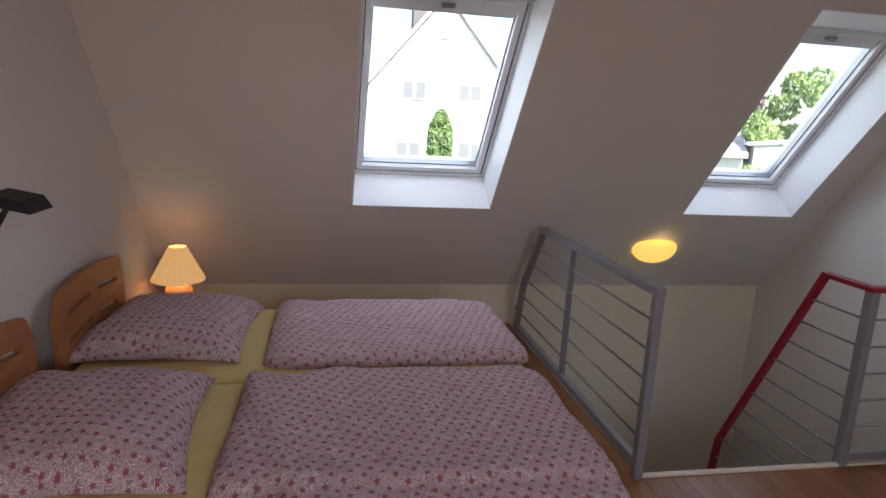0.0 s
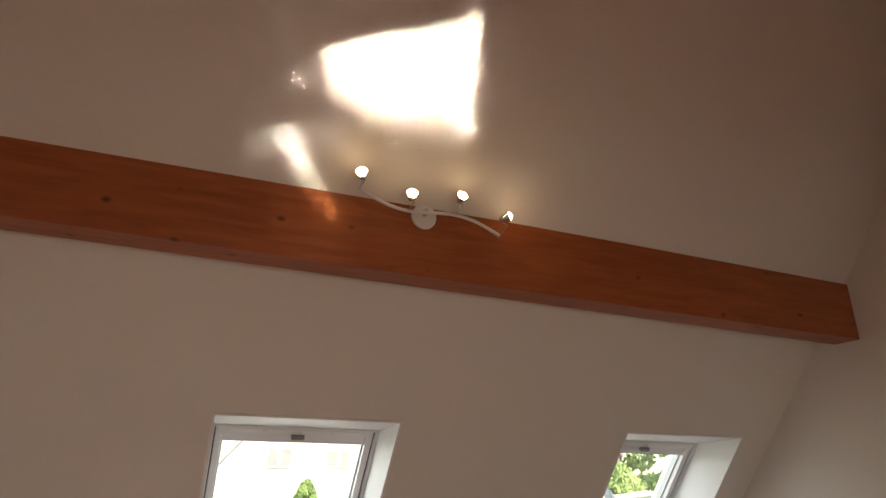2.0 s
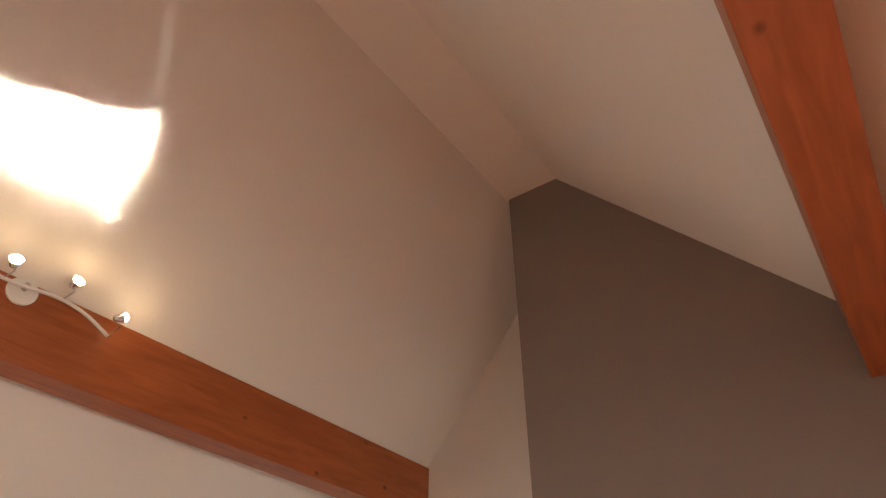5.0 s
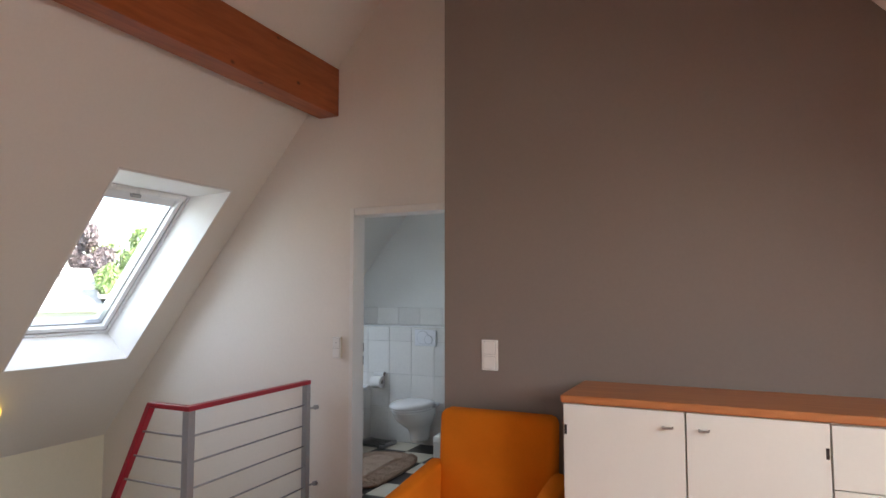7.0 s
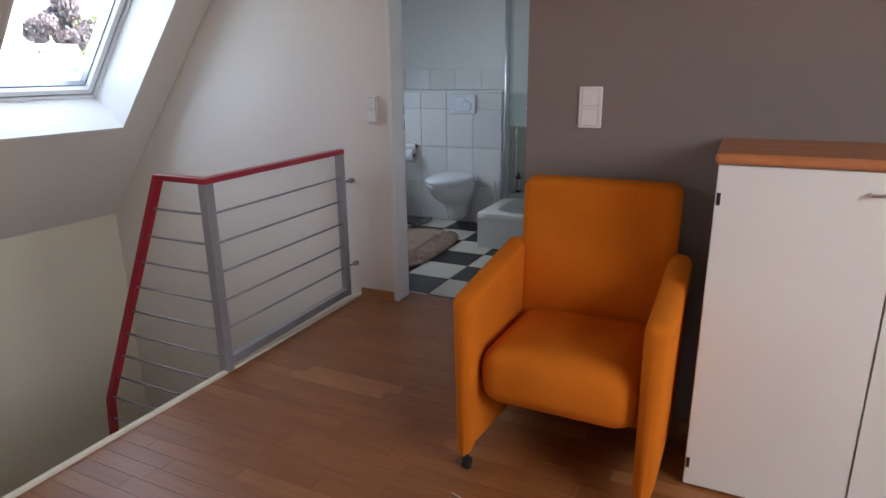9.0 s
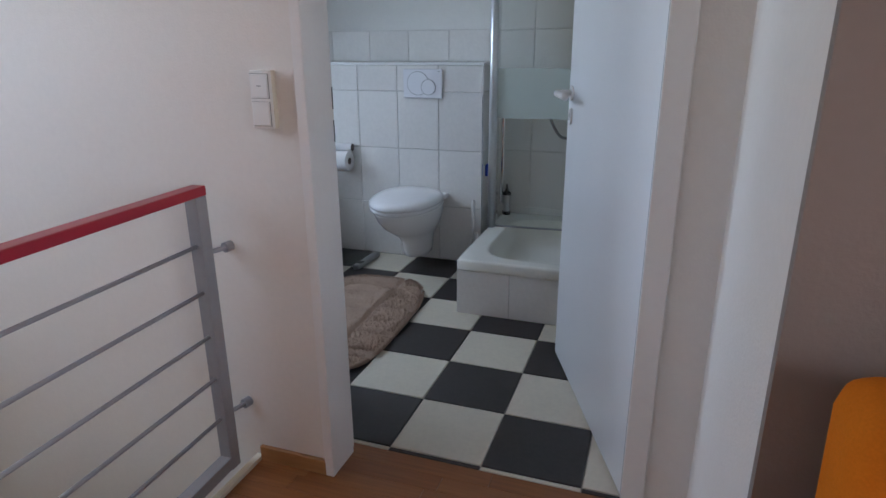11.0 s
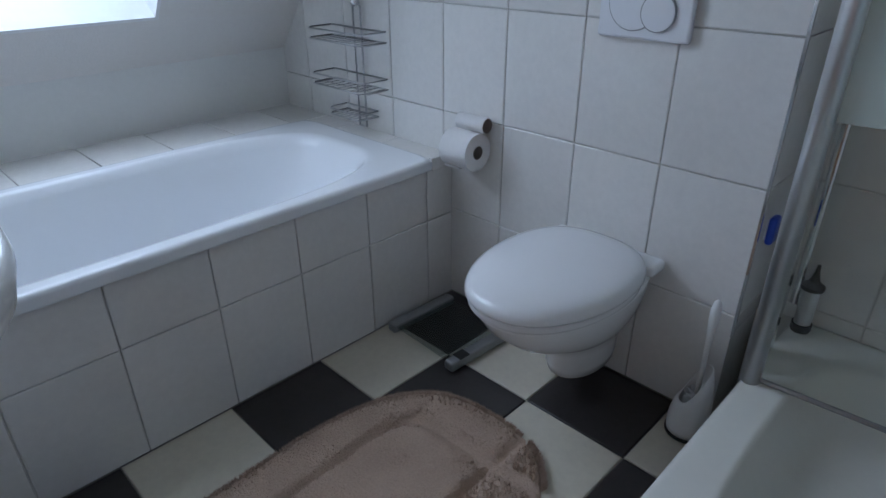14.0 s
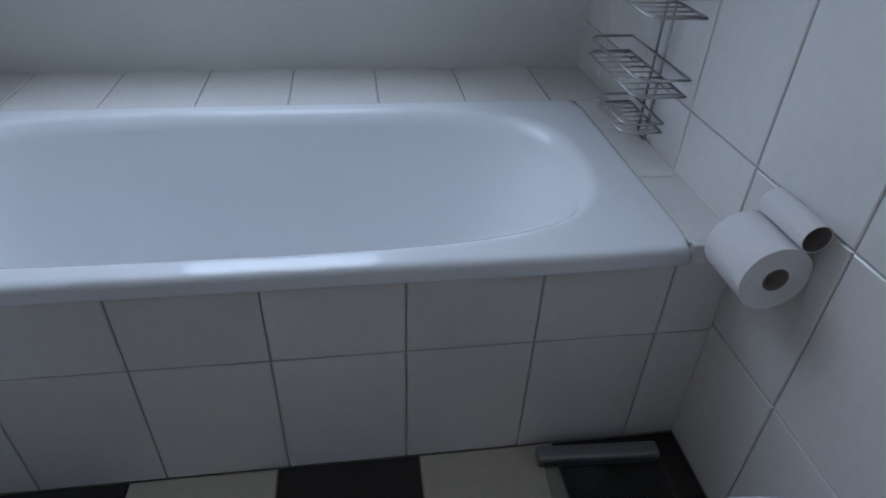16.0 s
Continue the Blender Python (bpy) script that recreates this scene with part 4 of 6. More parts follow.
def soft_slab(name, cx, cy, rx, ry, h, n, base, seed, label, category, wrinkle=0.012, puff=0.0, fold=None, group="", power=6.0):
    """A stuffed cloth shape lying on something: top sheet swells, edges roll down to the base."""
    nu, nv = 56, 56
    bm = bmesh.new()
    top = {}
    for i in range(nu + 1):
        for j in range(nv + 1):
            u, v = 2 * i / nu - 1, 2 * j / nv - 1
            # square to rounded square
            k = max(abs(u), abs(v), 1e-6)
            d = max(1e-6, (abs(u) ** n + abs(v) ** n) ** (1 / n))
            su, sv = u * k / d, v * k / d
            x, y = su * rx, sv * ry
            e = max(0.0, 1 - k ** power)
            z = base + h * e ** 0.5 * (1 + puff * (1 - k * k))
            w = noise.noise(Vector((x * 6 + seed, y * 6, seed))) * 0.6 + noise.noise(Vector((x * 14, y * 9 + seed, 3 * seed))) * 0.4
            z += wrinkle * w * min(1.0, e * 2)
            x += wrinkle * 0.8 * noise.noise(Vector((x * 4, y * 4, seed + 7)))
            y += wrinkle * 0.8 * noise.noise(Vector((x * 4, y * 4, seed + 11)))
            if fold:
                z += fold(u, v)
            top[i, j] = bm.verts.new((x, y, z))
    for i in range(nu):
        for j in range(nv):
            bm.faces.new((top[i, j], top[i + 1, j], top[i + 1, j + 1], top[i, j + 1]))
    rim = [top[i, 0] for i in range(nu)] + [top[nu, j] for j in range(nv)] + [top[i, nv] for i in range(nu, 0, -1)] + [top[0, j] for j in range(nv, 0, -1)]
    bm.faces.new(rim[::-1])
    ob = finish(name, bm, COTTON, smooth=True)
    add_uv(ob, seed * 0.13, (seed, seed * 2))
    ob.location = (cx, cy, 0)
    return tagged(ob, label, category, group)


MT = 0.455   # mattress top
for k, (x0, x1) in enumerate(((-0.76, 0.215), (0.225, 1.2))):
    bed = thing("bed", "beech bed with a slotted headboard against the white wall", "bed", ((x0 + x1) / 2, -5.55, 0), "two beds side by side")
    w = (x1 - x0) / 2
    bm = bmesh.new()
    box(bm, -w, w, -1.0, 0.99, 0.18, 0.3)
    part("bed_frame", bm, BEDWOOD, bed, bevel=0.006)
    for lx in (-w + 0.05, w - 0.05):
        for ly in (-0.95, 0.94):
            bm = bmesh.new()
            box(bm, lx - 0.03, lx + 0.03, ly - 0.03, ly + 0.03, 0, 0.18)
            part("leg", bm, BEDWOOD, bed)
    # arched headboard with two rows of slots, leaning back a little
    hw = w - 0.09
    bm = bmesh.new()
    nx = 40
    xs = sorted({-hw + 2 * hw * i / nx for i in range(nx + 1)} | {a * hw for a in (-0.75, -0.12, 0.12, 0.75)})
    def topz(x):
        q = abs(x) / hw
        return 0.805 - 0.045 * q * q - (0.1 * max(0.0, q - 0.88) / 0.12) ** 1.0 * 0.8
    def hole(xa, xb, r):
        m_ = (xa + xb) / 2 / hw
        return 0.12 < abs(m_) < 0.75
    lev = [lambda x: 0.26, lambda x: 0.56 - 0.03 * (x / hw) ** 2, lambda x: 0.583 - 0.03 * (x / hw) ** 2, lambda x: 0.68 - 0.04 * (x / hw) ** 2, lambda x: 0.703 - 0.04 * (x / hw) ** 2, topz]
    grid = {}
    for i, x in enumerate(xs):
        for r, f in enumerate(lev):
            for s_ in (0, 1):
                z = f(x)
                grid[i, r, s_] = bm.verts.new((x, -1.0 - 0.02 * (z - 0.3) + (0.024 if s_ else 0), z))
    def filled(i, r):
        if not (0 <= i < len(xs) - 1 and 0 <= r < len(lev) - 1):
            return False
        return not (r in (1, 3) and hole(xs[i], xs[i + 1], r))
    for i in range(len(xs) - 1):
        for r in range(len(lev) - 1):
            if not filled(i, r):
                continue
            for s_ in (0, 1):
                bm.faces.new((grid[i, r, s_], grid[i + 1, r, s_], grid[i + 1, r + 1, s_], grid[i, r + 1, s_]))
            if not filled(i - 1, r):
                bm.faces.new((grid[i, r, 0], grid[i, r + 1, 0], grid[i, r + 1, 1], grid[i, r, 1]))
            if not filled(i + 1, r):
                bm.faces.new((grid[i + 1, r, 0], grid[i + 1, r + 1, 0], grid[i + 1, r + 1, 1], grid[i + 1, r, 1]))
            if not filled(i, r - 1):
                bm.faces.new((grid[i, r, 0], grid[i + 1, r, 0], grid[i + 1, r, 1], grid[i, r, 1]))
            if not filled(i, r + 1):
                bm.faces.new((grid[i, r + 1, 0], grid[i + 1, r + 1, 0], grid[i + 1, r + 1, 1], grid[i, r + 1, 1]))
    part("headboard", bm, BEDWOOD, bed, "slotted beech headboard with an arched top")
    bm = bmesh.new()
    rounded_box(bm, x0 + 0.004, x1 - 0.004, -6.52, -4.6, 0.3, MT, 0.035, 3)
    mt = finish("mattress", bm, SHEET, smooth=True)
    tagged(mt, "mattress in a pale yellow jersey sheet on a beech bed", "mattress", "two mattresses side by side")

BG = "star-patterned bedding"


def pillow(cx, cy, rx, ry, h, turn, seed, label):
    """Two cloth sheets sewn at the rim, with drawn-out corners and creases running in from them."""
    n = 44
    bm = bmesh.new()
    for up_ in (1, -1):
        g_ = {}
        for i in range(n + 1):
            for j in range(n + 1):
                u, v = 2 * i / n - 1, 2 * j / n - 1
                x = rx * u * (1 - 0.09 * (1 - v * v) * u * u)
                y = ry * v * (1 - 0.09 * (1 - u * u) * v * v)
                full = max(0.0, (1 - u ** 4) * (1 - v ** 4))
                corner = abs(u * v) ** 2
                crease = noise.noise(Vector((math.atan2(abs(v) - 1.2, abs(u) - 1.2) * 7 + seed * 3, u + v, seed)))
                soft = noise.noise(Vector((x * 7, y * 7, seed)))
                z = MT + 0.028 - 0.012 * corner + 0.006 * noise.noise(Vector((x * 9, y * 9, seed + 3)))
                if up_ > 0:
                    z += h * full ** 0.62 + (0.014 * crease * (0.25 + corner) + 0.016 * soft) * min(1.0, full * 3)
                else:
                    z -= 0.025 * full ** 0.3
                g_[i, j] = bm.verts.new((x, y, z))
        for i in range(n):
            for j in range(n):
                q = (g_[i, j], g_[i + 1, j], g_[i + 1, j + 1], g_[i, j + 1])
                bm.faces.new(q if up_ > 0 else q[::-1])
    bmesh.ops.remove_doubles(bm, verts=bm.verts, dist=1e-5)
    ob = finish("pillow", bm, COTTON, smooth=True)
    add_uv(ob, seed * 0.13, (seed, seed * 2))
    ob.location, ob.rotation_euler = (cx, cy, 0), (0, 0, radians(turn))
    return tagged(ob, label, "pillow", BG)


def step(a, w):
    q = min(1.0, max(0.0, a / w))
    return q * q * (3 - 2 * q)


pillow(-0.33, -6.2, 0.4, 0.36, 0.12, -2, 1.0, "soft creased pillow in pink star-patterned cotton on the mattress")
pillow(0.65, -6.26, 0.4, 0.365, 0.115, 4, 2.0, "soft creased pillow in pink star-patterned cotton on the mattress")


def far_fold(u, v):
    k = max(abs(u), abs(v))
    if k > 0.97:
        return 0
    return 0.018 * math.exp(-((v + 0.82) * 7) ** 2) * (1 - u * u) + 0.012 * noise.noise(Vector((u * 2.2, v * 3.1, 4.0)))


def near_fold(u, v):
    k = max(abs(u), abs(v))
    if k > 0.97:
        return 0
    wedge = 0.018 * step(0.1 - abs(v + 0.78 - 0.22 * u), 0.1)
    return wedge - 0.022 * step(u - 0.66, 0.05) + 0.012 * noise.noise(Vector((u * 2.6, v * 3.0, 9.0))) + 0.006 * noise.noise(Vector(((u + v) * 9, (u - v) * 2, 2.0)))


soft_slab("duvet", -0.32, -5.165, 0.44, 0.605, 0.06, 14, MT, 3.0, "flat folded duvet in pink star-patterned cotton on the mattress", "duvet", 0.012, 0.0, far_fold, BG, 22.0)
soft_slab("duvet", 0.72, -5.2, 0.5, 0.615, 0.06, 14, MT, 4.0, "flat duvet in pink star cotton with its front edge turned back", "duvet", 0.014, 0.0, near_fold, BG, 22.0)

# ---- bedside table, lamp and reading lamp ----
ns = thing("bedside_table", "small beech bedside table in the corner beside the bed", "bedside table", (-1.2, -6.4, 0))
bm = bmesh.new()
box(bm, -0.2, 0.2, -0.2, 0.2, 0.3, 0.325)
part("tabletop", bm, BEDWOOD, ns, bevel=0.004)
for x in (-0.17, 0.17):
    for y in (-0.17, 0.17):
        bm = bmesh.new()
        box(bm, x - 0.018, x + 0.018, y - 0.018, y + 0.018, 0, 0.3)
        part("leg", bm, BEDWOOD, ns)
LP = (-1.2, -6.39, 0.325)
tl = thing("table_lamp", "lit table lamp with cream pleated shade on the bedside table", "table lamp", LP)
bm = bmesh.new()
lathe(bm, (0, 0, 0), [(0.055, 0.0), (0.075, 0.02), (0.082, 0.07), (0.075, 0.12), (0.05, 0.15), (0.018, 0.165), (0.014, 0.2)], 32)
part("lamp_base", bm, LAMPBASE, tl, smooth=True)
bm = bmesh.new()
seg = 48
loft(bm, [[(r * (1 + 0.03 * (k % 2)) * math.cos(k * math.tau / seg), r * (1 + 0.03 * (k % 2)) * math.sin(k * math.tau / seg), h) for k in range(seg)] for r, h in ((0.15, 0.17), (0.152, 0.178), (0.05, 0.378), (0.048, 0.378), (0.148, 0.178), (0.146, 0.17))], False, False)
part("shade", bm, SHADE, tl, "glowing cream cone shade")
bm = bmesh.new()
bmesh.ops.create_uvsphere(bm, u_segments=12, v_segments=8, radius=0.025, matrix=Matrix.Translation((0, 0, 0.25)))
part("bulb", bm, BULB, tl, smooth=True)
point("table_lamp_light", (LP[0], LP[1], LP[2] + 0.31), 0.2, (1.0, 0.6, 0.26), 0.03)

rl = thing("reading_lamp", "black swing-arm reading lamp on the head wall", "wall lamp", (0.5, YS, 1.0))
bm = bmesh.new()
box(bm, 0.45, 0.55, YS, YS + 0.02, 0.92, 1.06)
own(part("wall_plate", bm, BLACK, None, bevel=0.003), rl)
bm = bmesh.new()
tube(bm, [(0.5, YS + 0.02, 1.0), (0.56, YS + 0.06, 1.02), (0.655, YS + 0.2, 1.21)], 0.008, 8)
own(part("arm", bm, BLACK, None, smooth=True), rl)
bm = bmesh.new()
prism(bm, [(-0.09, 0.0), (0.09, 0.0), (0.06, 0.035), (-0.06, 0.035)], "y", -0.045, 0.045)
hd = part("lamp_head", bm, BLACK, rl, bevel=0.004)
hd.location = (0.155, 0.22, 0.21)
hd.rotation_euler = (radians(8), radians(6), radians(70))

# ---- bathroom: tiles ----
_tiles = {}
def tile_mesh(w, h, material):
    key = (round(w, 4), round(h, 4), material.name)
    if key not in _tiles:
        b = 0.0025
        vs = [(0, 0, 0), (w, 0, 0), (w, h, 0), (0, h, 0), (0, 0, 0.006), (w, 0, 0.006), (w, h, 0.006), (0, h, 0.006), (b, b, 0.0078), (w - b, b, 0.0078), (w - b, h - b, 0.0078), (b, h - b, 0.0078)]
        fs = [(3, 2, 1, 0), (0, 1, 5, 4), (1, 2, 6, 5), (2, 3, 7, 6), (3, 0, 4, 7), (4, 5, 9, 8), (5, 6, 10, 9), (6, 7, 11, 10), (7, 4, 8, 11), (8, 9, 10, 11)]
        me = bpy.data.meshes.new("tile")
        me.from_pydata(vs, [], fs)
        me.materials.append(material)
        _tiles[key] = me
    return _tiles[key]


def lay(parent, us, vs, m, pick, gap=0.003):
    """Tiles between the joint lines us and vs in the plane of m (z outwards)."""
    for u0, u1 in zip(us, us[1:]):
        for v0, v1 in zip(vs, vs[1:]):
            material = pick(u0, u1, v0, v1)
            if material is None or u1 - u0 < 0.012 or v1 - v0 < 0.012:
                continue
            ob = new("tile", tile_mesh(u1 - u0 - gap, v1 - v0 - gap, material))
            ob.matrix_world = m @ Matrix.Translation((u0 + gap / 2, v0 + gap / 2, 0))
            ob.parent = parent


def plane_m(o, u, v):
    u, v = Vector(u), Vector(v)
    w = u.cross(v)
    return Matrix(((u.x, v.x, w.x, o[0]), (u.y, v.y, w.y, o[1]), (u.z, v.z, w.z, o[2]), (0, 0, 0, 1)))


PANEL_X, TRAY_X, TRAY_Y = -0.462, 0.592, -0.715
TUB_Y0 = YN + WT
white = lambda *a: WALLTILE

# ---- bathtub with its tiled panel and ledge ----
bm = bmesh.new()
box(bm, PANEL_X - 0.06, PANEL_X - 0.006, TUB_Y0, 0.0, 0, 0.495)
panel = structure("wall_tub_panel", bm, GROUT, "white tiled front of the bathtub")
bm = bmesh.new()
box(bm, XK, -1.135, TUB_Y0, 0.0, 0.3, 0.518)
box(bm, -1.135, PANEL_X - 0.1, -0.1, 0.0, 0.3, 0.518)
ledge = structure("trim_tub_ledge", bm, GROUT, "white tiled ledge behind the bathtub")

tub = thing("bathtub", "white enamelled built-in bathtub with a rounded inside", "bathtub", (-0.791, -0.935, 0))
bm = bmesh.new()
hx, hy = 0.354, 0.835
loops = [superloop(0, 0, hx - 0.006, hy, 0.497, 40), superloop(0, 0, hx, hy + 0.003, 0.5, 40), superloop(0, 0, hx, hy + 0.003, 0.504, 40), superloop(0, 0, hx, hy + 0.003, 0.523, 40), superloop(0, 0, hx - 0.003, hy, 0.531, 40), superloop(0, 0, hx - 0.012, hy - 0.01, 0.535, 40), superloop(0, 0, hx - 0.02, hy - 0.02, 0.535, 30), superloop(0, 0, 0.314, 0.752, 0.535, 3.8),
         superloop(0, 0, 0.306, 0.74, 0.535, 3.6), superloop(0, 0, 0.295, 0.725, 0.528, 3.5), superloop(0, 0, 0.283, 0.705, 0.5, 3.4), superloop(0, 0.0, 0.245, 0.62, 0.32, 3.2), superloop(0, 0, 0.218, 0.54, 0.18, 3.0), superloop(0, 0, 0.172, 0.48, 0.14, 2.8), superloop(0, 0, 0.02, 0.05, 0.13, 2.0)]
loft(bm, loops, False, True)
part("tub_shell", bm, ENAMEL, tub, smooth=True, bevel=0.0)
bm = bmesh.new()
cyl(bm, (0, 0.0, 0.125), (0, 0.0, 0.136), 0.03, 20)
part("drain", bm, CHROME, tub)
bm = bmesh.new()
box(bm, PANEL_X - 0.012, PANEL_X + 0.006, -0.098, -0.002, 0.487, 0.532)
tagged(finish("corner_tile", bm, WALLTILE, bevel=0.004), "small white ceramic corner piece at the end of the bathtub", "tile")

# ---- shower tray ----
bm = bmesh.new()
box(bm, TRAY_X + 0.006, XB, TRAY_Y + 0.006, YB, 0, 0.14)
box(bm, TRAY_X + 0.006, TRAY_X + 0.04, TRAY_Y + 0.006, YB, 0.14, 0.22)
box(bm, TRAY_X + 0.04, XB, TRAY_Y + 0.006, TRAY_Y + 0.04, 0.14, 0.22)
tbase = structure("wall_tray_base", bm, GROUT, "white tiled base of the shower")
tr = thing("shower_tray", "cream enamelled shower tray on a tiled base", "shower tray", ((TRAY_X + XB) / 2, (TRAY_Y + YB) / 2, 0))
tx, ty = (XB - TRAY_X) / 2 - 0.002, (YB - TRAY_Y) / 2 - 0.004
bm = bmesh.new()
loops = [superloop(0, 0, tx, ty + 0.006, 0.222, 40), superloop(0, 0, tx + 0.006, ty + 0.01, 0.226, 60), superloop(0, 0, tx + 0.006, ty + 0.01, 0.23, 60), superloop(0, 0, tx + 0.006, ty + 0.01, 0.264, 60), superloop(0, 0, tx + 0.003, ty + 0.007, 0.271, 60), superloop(0, 0, tx - 0.004, ty, 0.274, 60), superloop(0, 0, tx - 0.012, ty - 0.008, 0.274, 40), superloop(0.01, -0.02, tx - 0.068, ty - 0.078, 0.274, 5.5),
         superloop(0.01, -0.02, tx - 0.075, ty - 0.085, 0.274, 5), superloop(0.01, -0.02, tx - 0.085, ty - 0.095, 0.268, 5), superloop(0.01, -0.02, tx - 0.115, ty - 0.12, 0.2, 4.5), superloop(0.01, -0.02, tx - 0.15, ty - 0.15, 0.165, 4), superloop(0.01, -0.02, 0.05, 0.05, 0.155, 2)]
loft(bm, loops, False, True)
part("tray_shell", bm, TRAYM, tr, smooth=True)
bm = bmesh.new()
cyl(bm, (-0.1, -0.27, 0.158), (-0.1, -0.27, 0.172), 0.045, 24)
part("drain", bm, CHROME, tr, bevel=0.004)

# ---- shower screen ----
ss = thing("shower_screen", "folding glass shower screen with a frosted band and chrome profiles", "shower screen", (0.605, -0.145, 0.275))
SZ0, SZ1 = 0.276, 1.96
bm = bmesh.new()
box(bm, 0.585, 0.603, -0.11, 0.0, SZ0, SZ1)
box(bm, 0.57, 0.585, -0.03, 0.003, SZ0, SZ1)
own(part("wall_profile", bm, CHROME, None, bevel=0.003), ss)
bm = bmesh.new()
cyl(bm, (0.605, -0.145, SZ0), (0.605, -0.145, SZ1), 0.021, 24)
own(part("hinge_pole", bm, SATIN, None, smooth=True), ss)
def glass_panel(a, b, name):
    a, b = Vector((*a, 0)), Vector((*b, 0))
    d = (b - a).normalized()
    n = Vector((-d.y, d.x, 0))
    for z0, z1, mt, nm in ((SZ0 + 0.012, 0.868, SHOWERGLASS, "pane"), (0.868, 1.118, FROST, "frosted_band"), (1.119, SZ1, SHOWERGLASS, "pane")):
        bm = bmesh.new()
        q = [a, b]
        vs = [bm.verts.new(p + n * s_ * 0.0025 + Vector((0, 0, z))) for p in q for s_ in (-1, 1) for z in (z0, z1)]
        for f in ((0, 1, 3, 2), (4, 6, 7, 5), (0, 4, 5, 1), (2, 3, 7, 6), (0, 2, 6, 4), (1, 5, 7, 3)):
            bm.faces.new([vs[k] for k in f])
        own(part(nm, bm, mt, None), ss).visible_shadow = False
    bm = bmesh.new()
    tube(bm, [tuple(a + Vector((0, 0, SZ0 + 0.008))), tuple(b + Vector((0, 0, SZ0 + 0.008)))], 0.006, 6)
    own(part("seal_strip", bm, ALU, None), ss)


FROST = bpy.data.materials.new("frosted_glass")
FROST.use_nodes = True
_nt = FROST.node_tree
_p = _nt.nodes["Principled BSDF"]
_p.inputs["Base Color"].default_value = (0.72, 0.82, 0.77, 1)
_p.inputs["Roughness"].default_value = 0.35
_p.inputs["Alpha"].default_value = 0.5
glass_panel((0.62, -0.143), (1.1, -0.112), "panel")
glass_panel((1.115, -0.12), (1.2, -0.62), "panel")
bm = bmesh.new()
cyl(bm, (1.108, -0.115, SZ0), (1.108, -0.115, SZ1), 0.006, 12)
own(part("edge_seal", bm, FROST, None, "clear plastic seal between the panes", smooth=True), ss)
for x in (1.01, 1.061):
    bm = bmesh.new()
    tube(bm, [(x, -0.155, 1.12), (x, -0.155, 1.5)], 0.007, 8)
    own(part("pull_handle", bm, CHROME, None, smooth=True), ss)

# shower fittings on the back wall
sf = thing("shower_set", "chrome shower rail with a hanging metal hose on the tiled wall", "shower", (0.6, YB - 0.02, 0.3))
bm = bmesh.new()
cyl(bm, (0.588, 0.15, 0.34), (0.588, 0.15, 0.98), 0.009, 12)
for z in (0.36, 0.96):
    cyl(bm, (0.588, 0.15, z), (0.588, YB - 0.012, z), 0.008, 10)
own(part("slide_rail", bm, CHROME, None), sf)
bm = bmesh.new()
pts = []
for k in range(21):
    q = k / 20
    x = 0.85 + 0.2 * q
    pts.append((x, 0.1, 0.735 + 0.15 * (2 * q - 1) ** 2 + 0.015 * q))
tube(bm, pts, 0.008, 8)
own(part("hose", bm, HOSE, None, smooth=True), sf)
bt = thing("shampoo_bottle", "small clear bottle with a black pump cap on the tray rim", "bottle", (0.62, 0.145, 0.274))
bm = bmesh.new()
lathe(bm, (0, 0, 0), [(0.022, 0.0), (0.024, 0.005), (0.024, 0.022)], 20)
part("foot", bm, BLACK, bt, smooth=False)
bm = bmesh.new()
lathe(bm, (0, 0, 0), [(0.02, 0.022), (0.02, 0.12)], 20)
part("bottle_body", bm, STEEL, bt, "pale silvery body")
bm = bmesh.new()
lathe(bm, (0, 0, 0), [(0.026, 0.12), (0.027, 0.13), (0.012, 0.142), (0.006, 0.165), (0.004, 0.185)], 20)
part("pump_cap", bm, BLACK, bt)

# ---- toilet ----
def egg(cx, y_back, y_front, hw, z, seg=56, square=0.75):
    """A toilet outline: straight at the wall, round in front."""
    out = []
    L = y_back - y_front
    for k in range(seg):
        a = k * math.tau / seg
        s_, c_ = math.sin(a), math.cos(a)
        if c_ >= 0:   # towards the wall
            y = y_front + L * 0.58 + L * 0.42 * (c_ ** 0.7)
            x = hw * (1 if s_ >= 0 else -1) * abs(s_) ** square * (1 - 0.1 * c_)
        else:
            y = y_front + L * 0.58 - L * 0.58 * (-c_)
            x = hw * (1 if s_ >= 0 else -1) * abs(s_) ** 0.92
        out.append((cx + x, y, z))
    return out


wc = thing("toilet", "white wall-hung toilet with the lid closed", "toilet", (0.148, 0, 0.06))
def wpart(name, bm, material=CERAMIC, label=""):
    ob = part(name, bm, material, None, label, smooth=True)
    return own(ob, wc)


bm = bmesh.new()
cxw = 0.148
loft(bm, [egg(cxw, 0.0, -0.185, 0.056, 0.062, square=0.3), egg(cxw, 0.0, -0.215, 0.074, 0.072, square=0.3), egg(cxw, 0.0, -0.225, 0.08, 0.1, square=0.3), egg(cxw, 0.0, -0.235, 0.084, 0.15, square=0.3), egg(cxw, 0.0, -0.265, 0.096, 0.19, square=0.3), egg(cxw, 0.0, -0.335, 0.122, 0.23, square=0.3), egg(cxw, 0.0, -0.415, 0.148, 0.275, square=0.3), egg(cxw, 0.0, -0.47, 0.164, 0.325, square=0.3), egg(cxw, 0.0, -0.5, 0.173, 0.37, square=0.3), egg(cxw, 0.0, -0.505, 0.174, 0.38, square=0.3), egg(cxw, 0.0, -0.5, 0.17, 0.384, square=0.3)])
wpart("bowl", bm)
bm = bmesh.new()
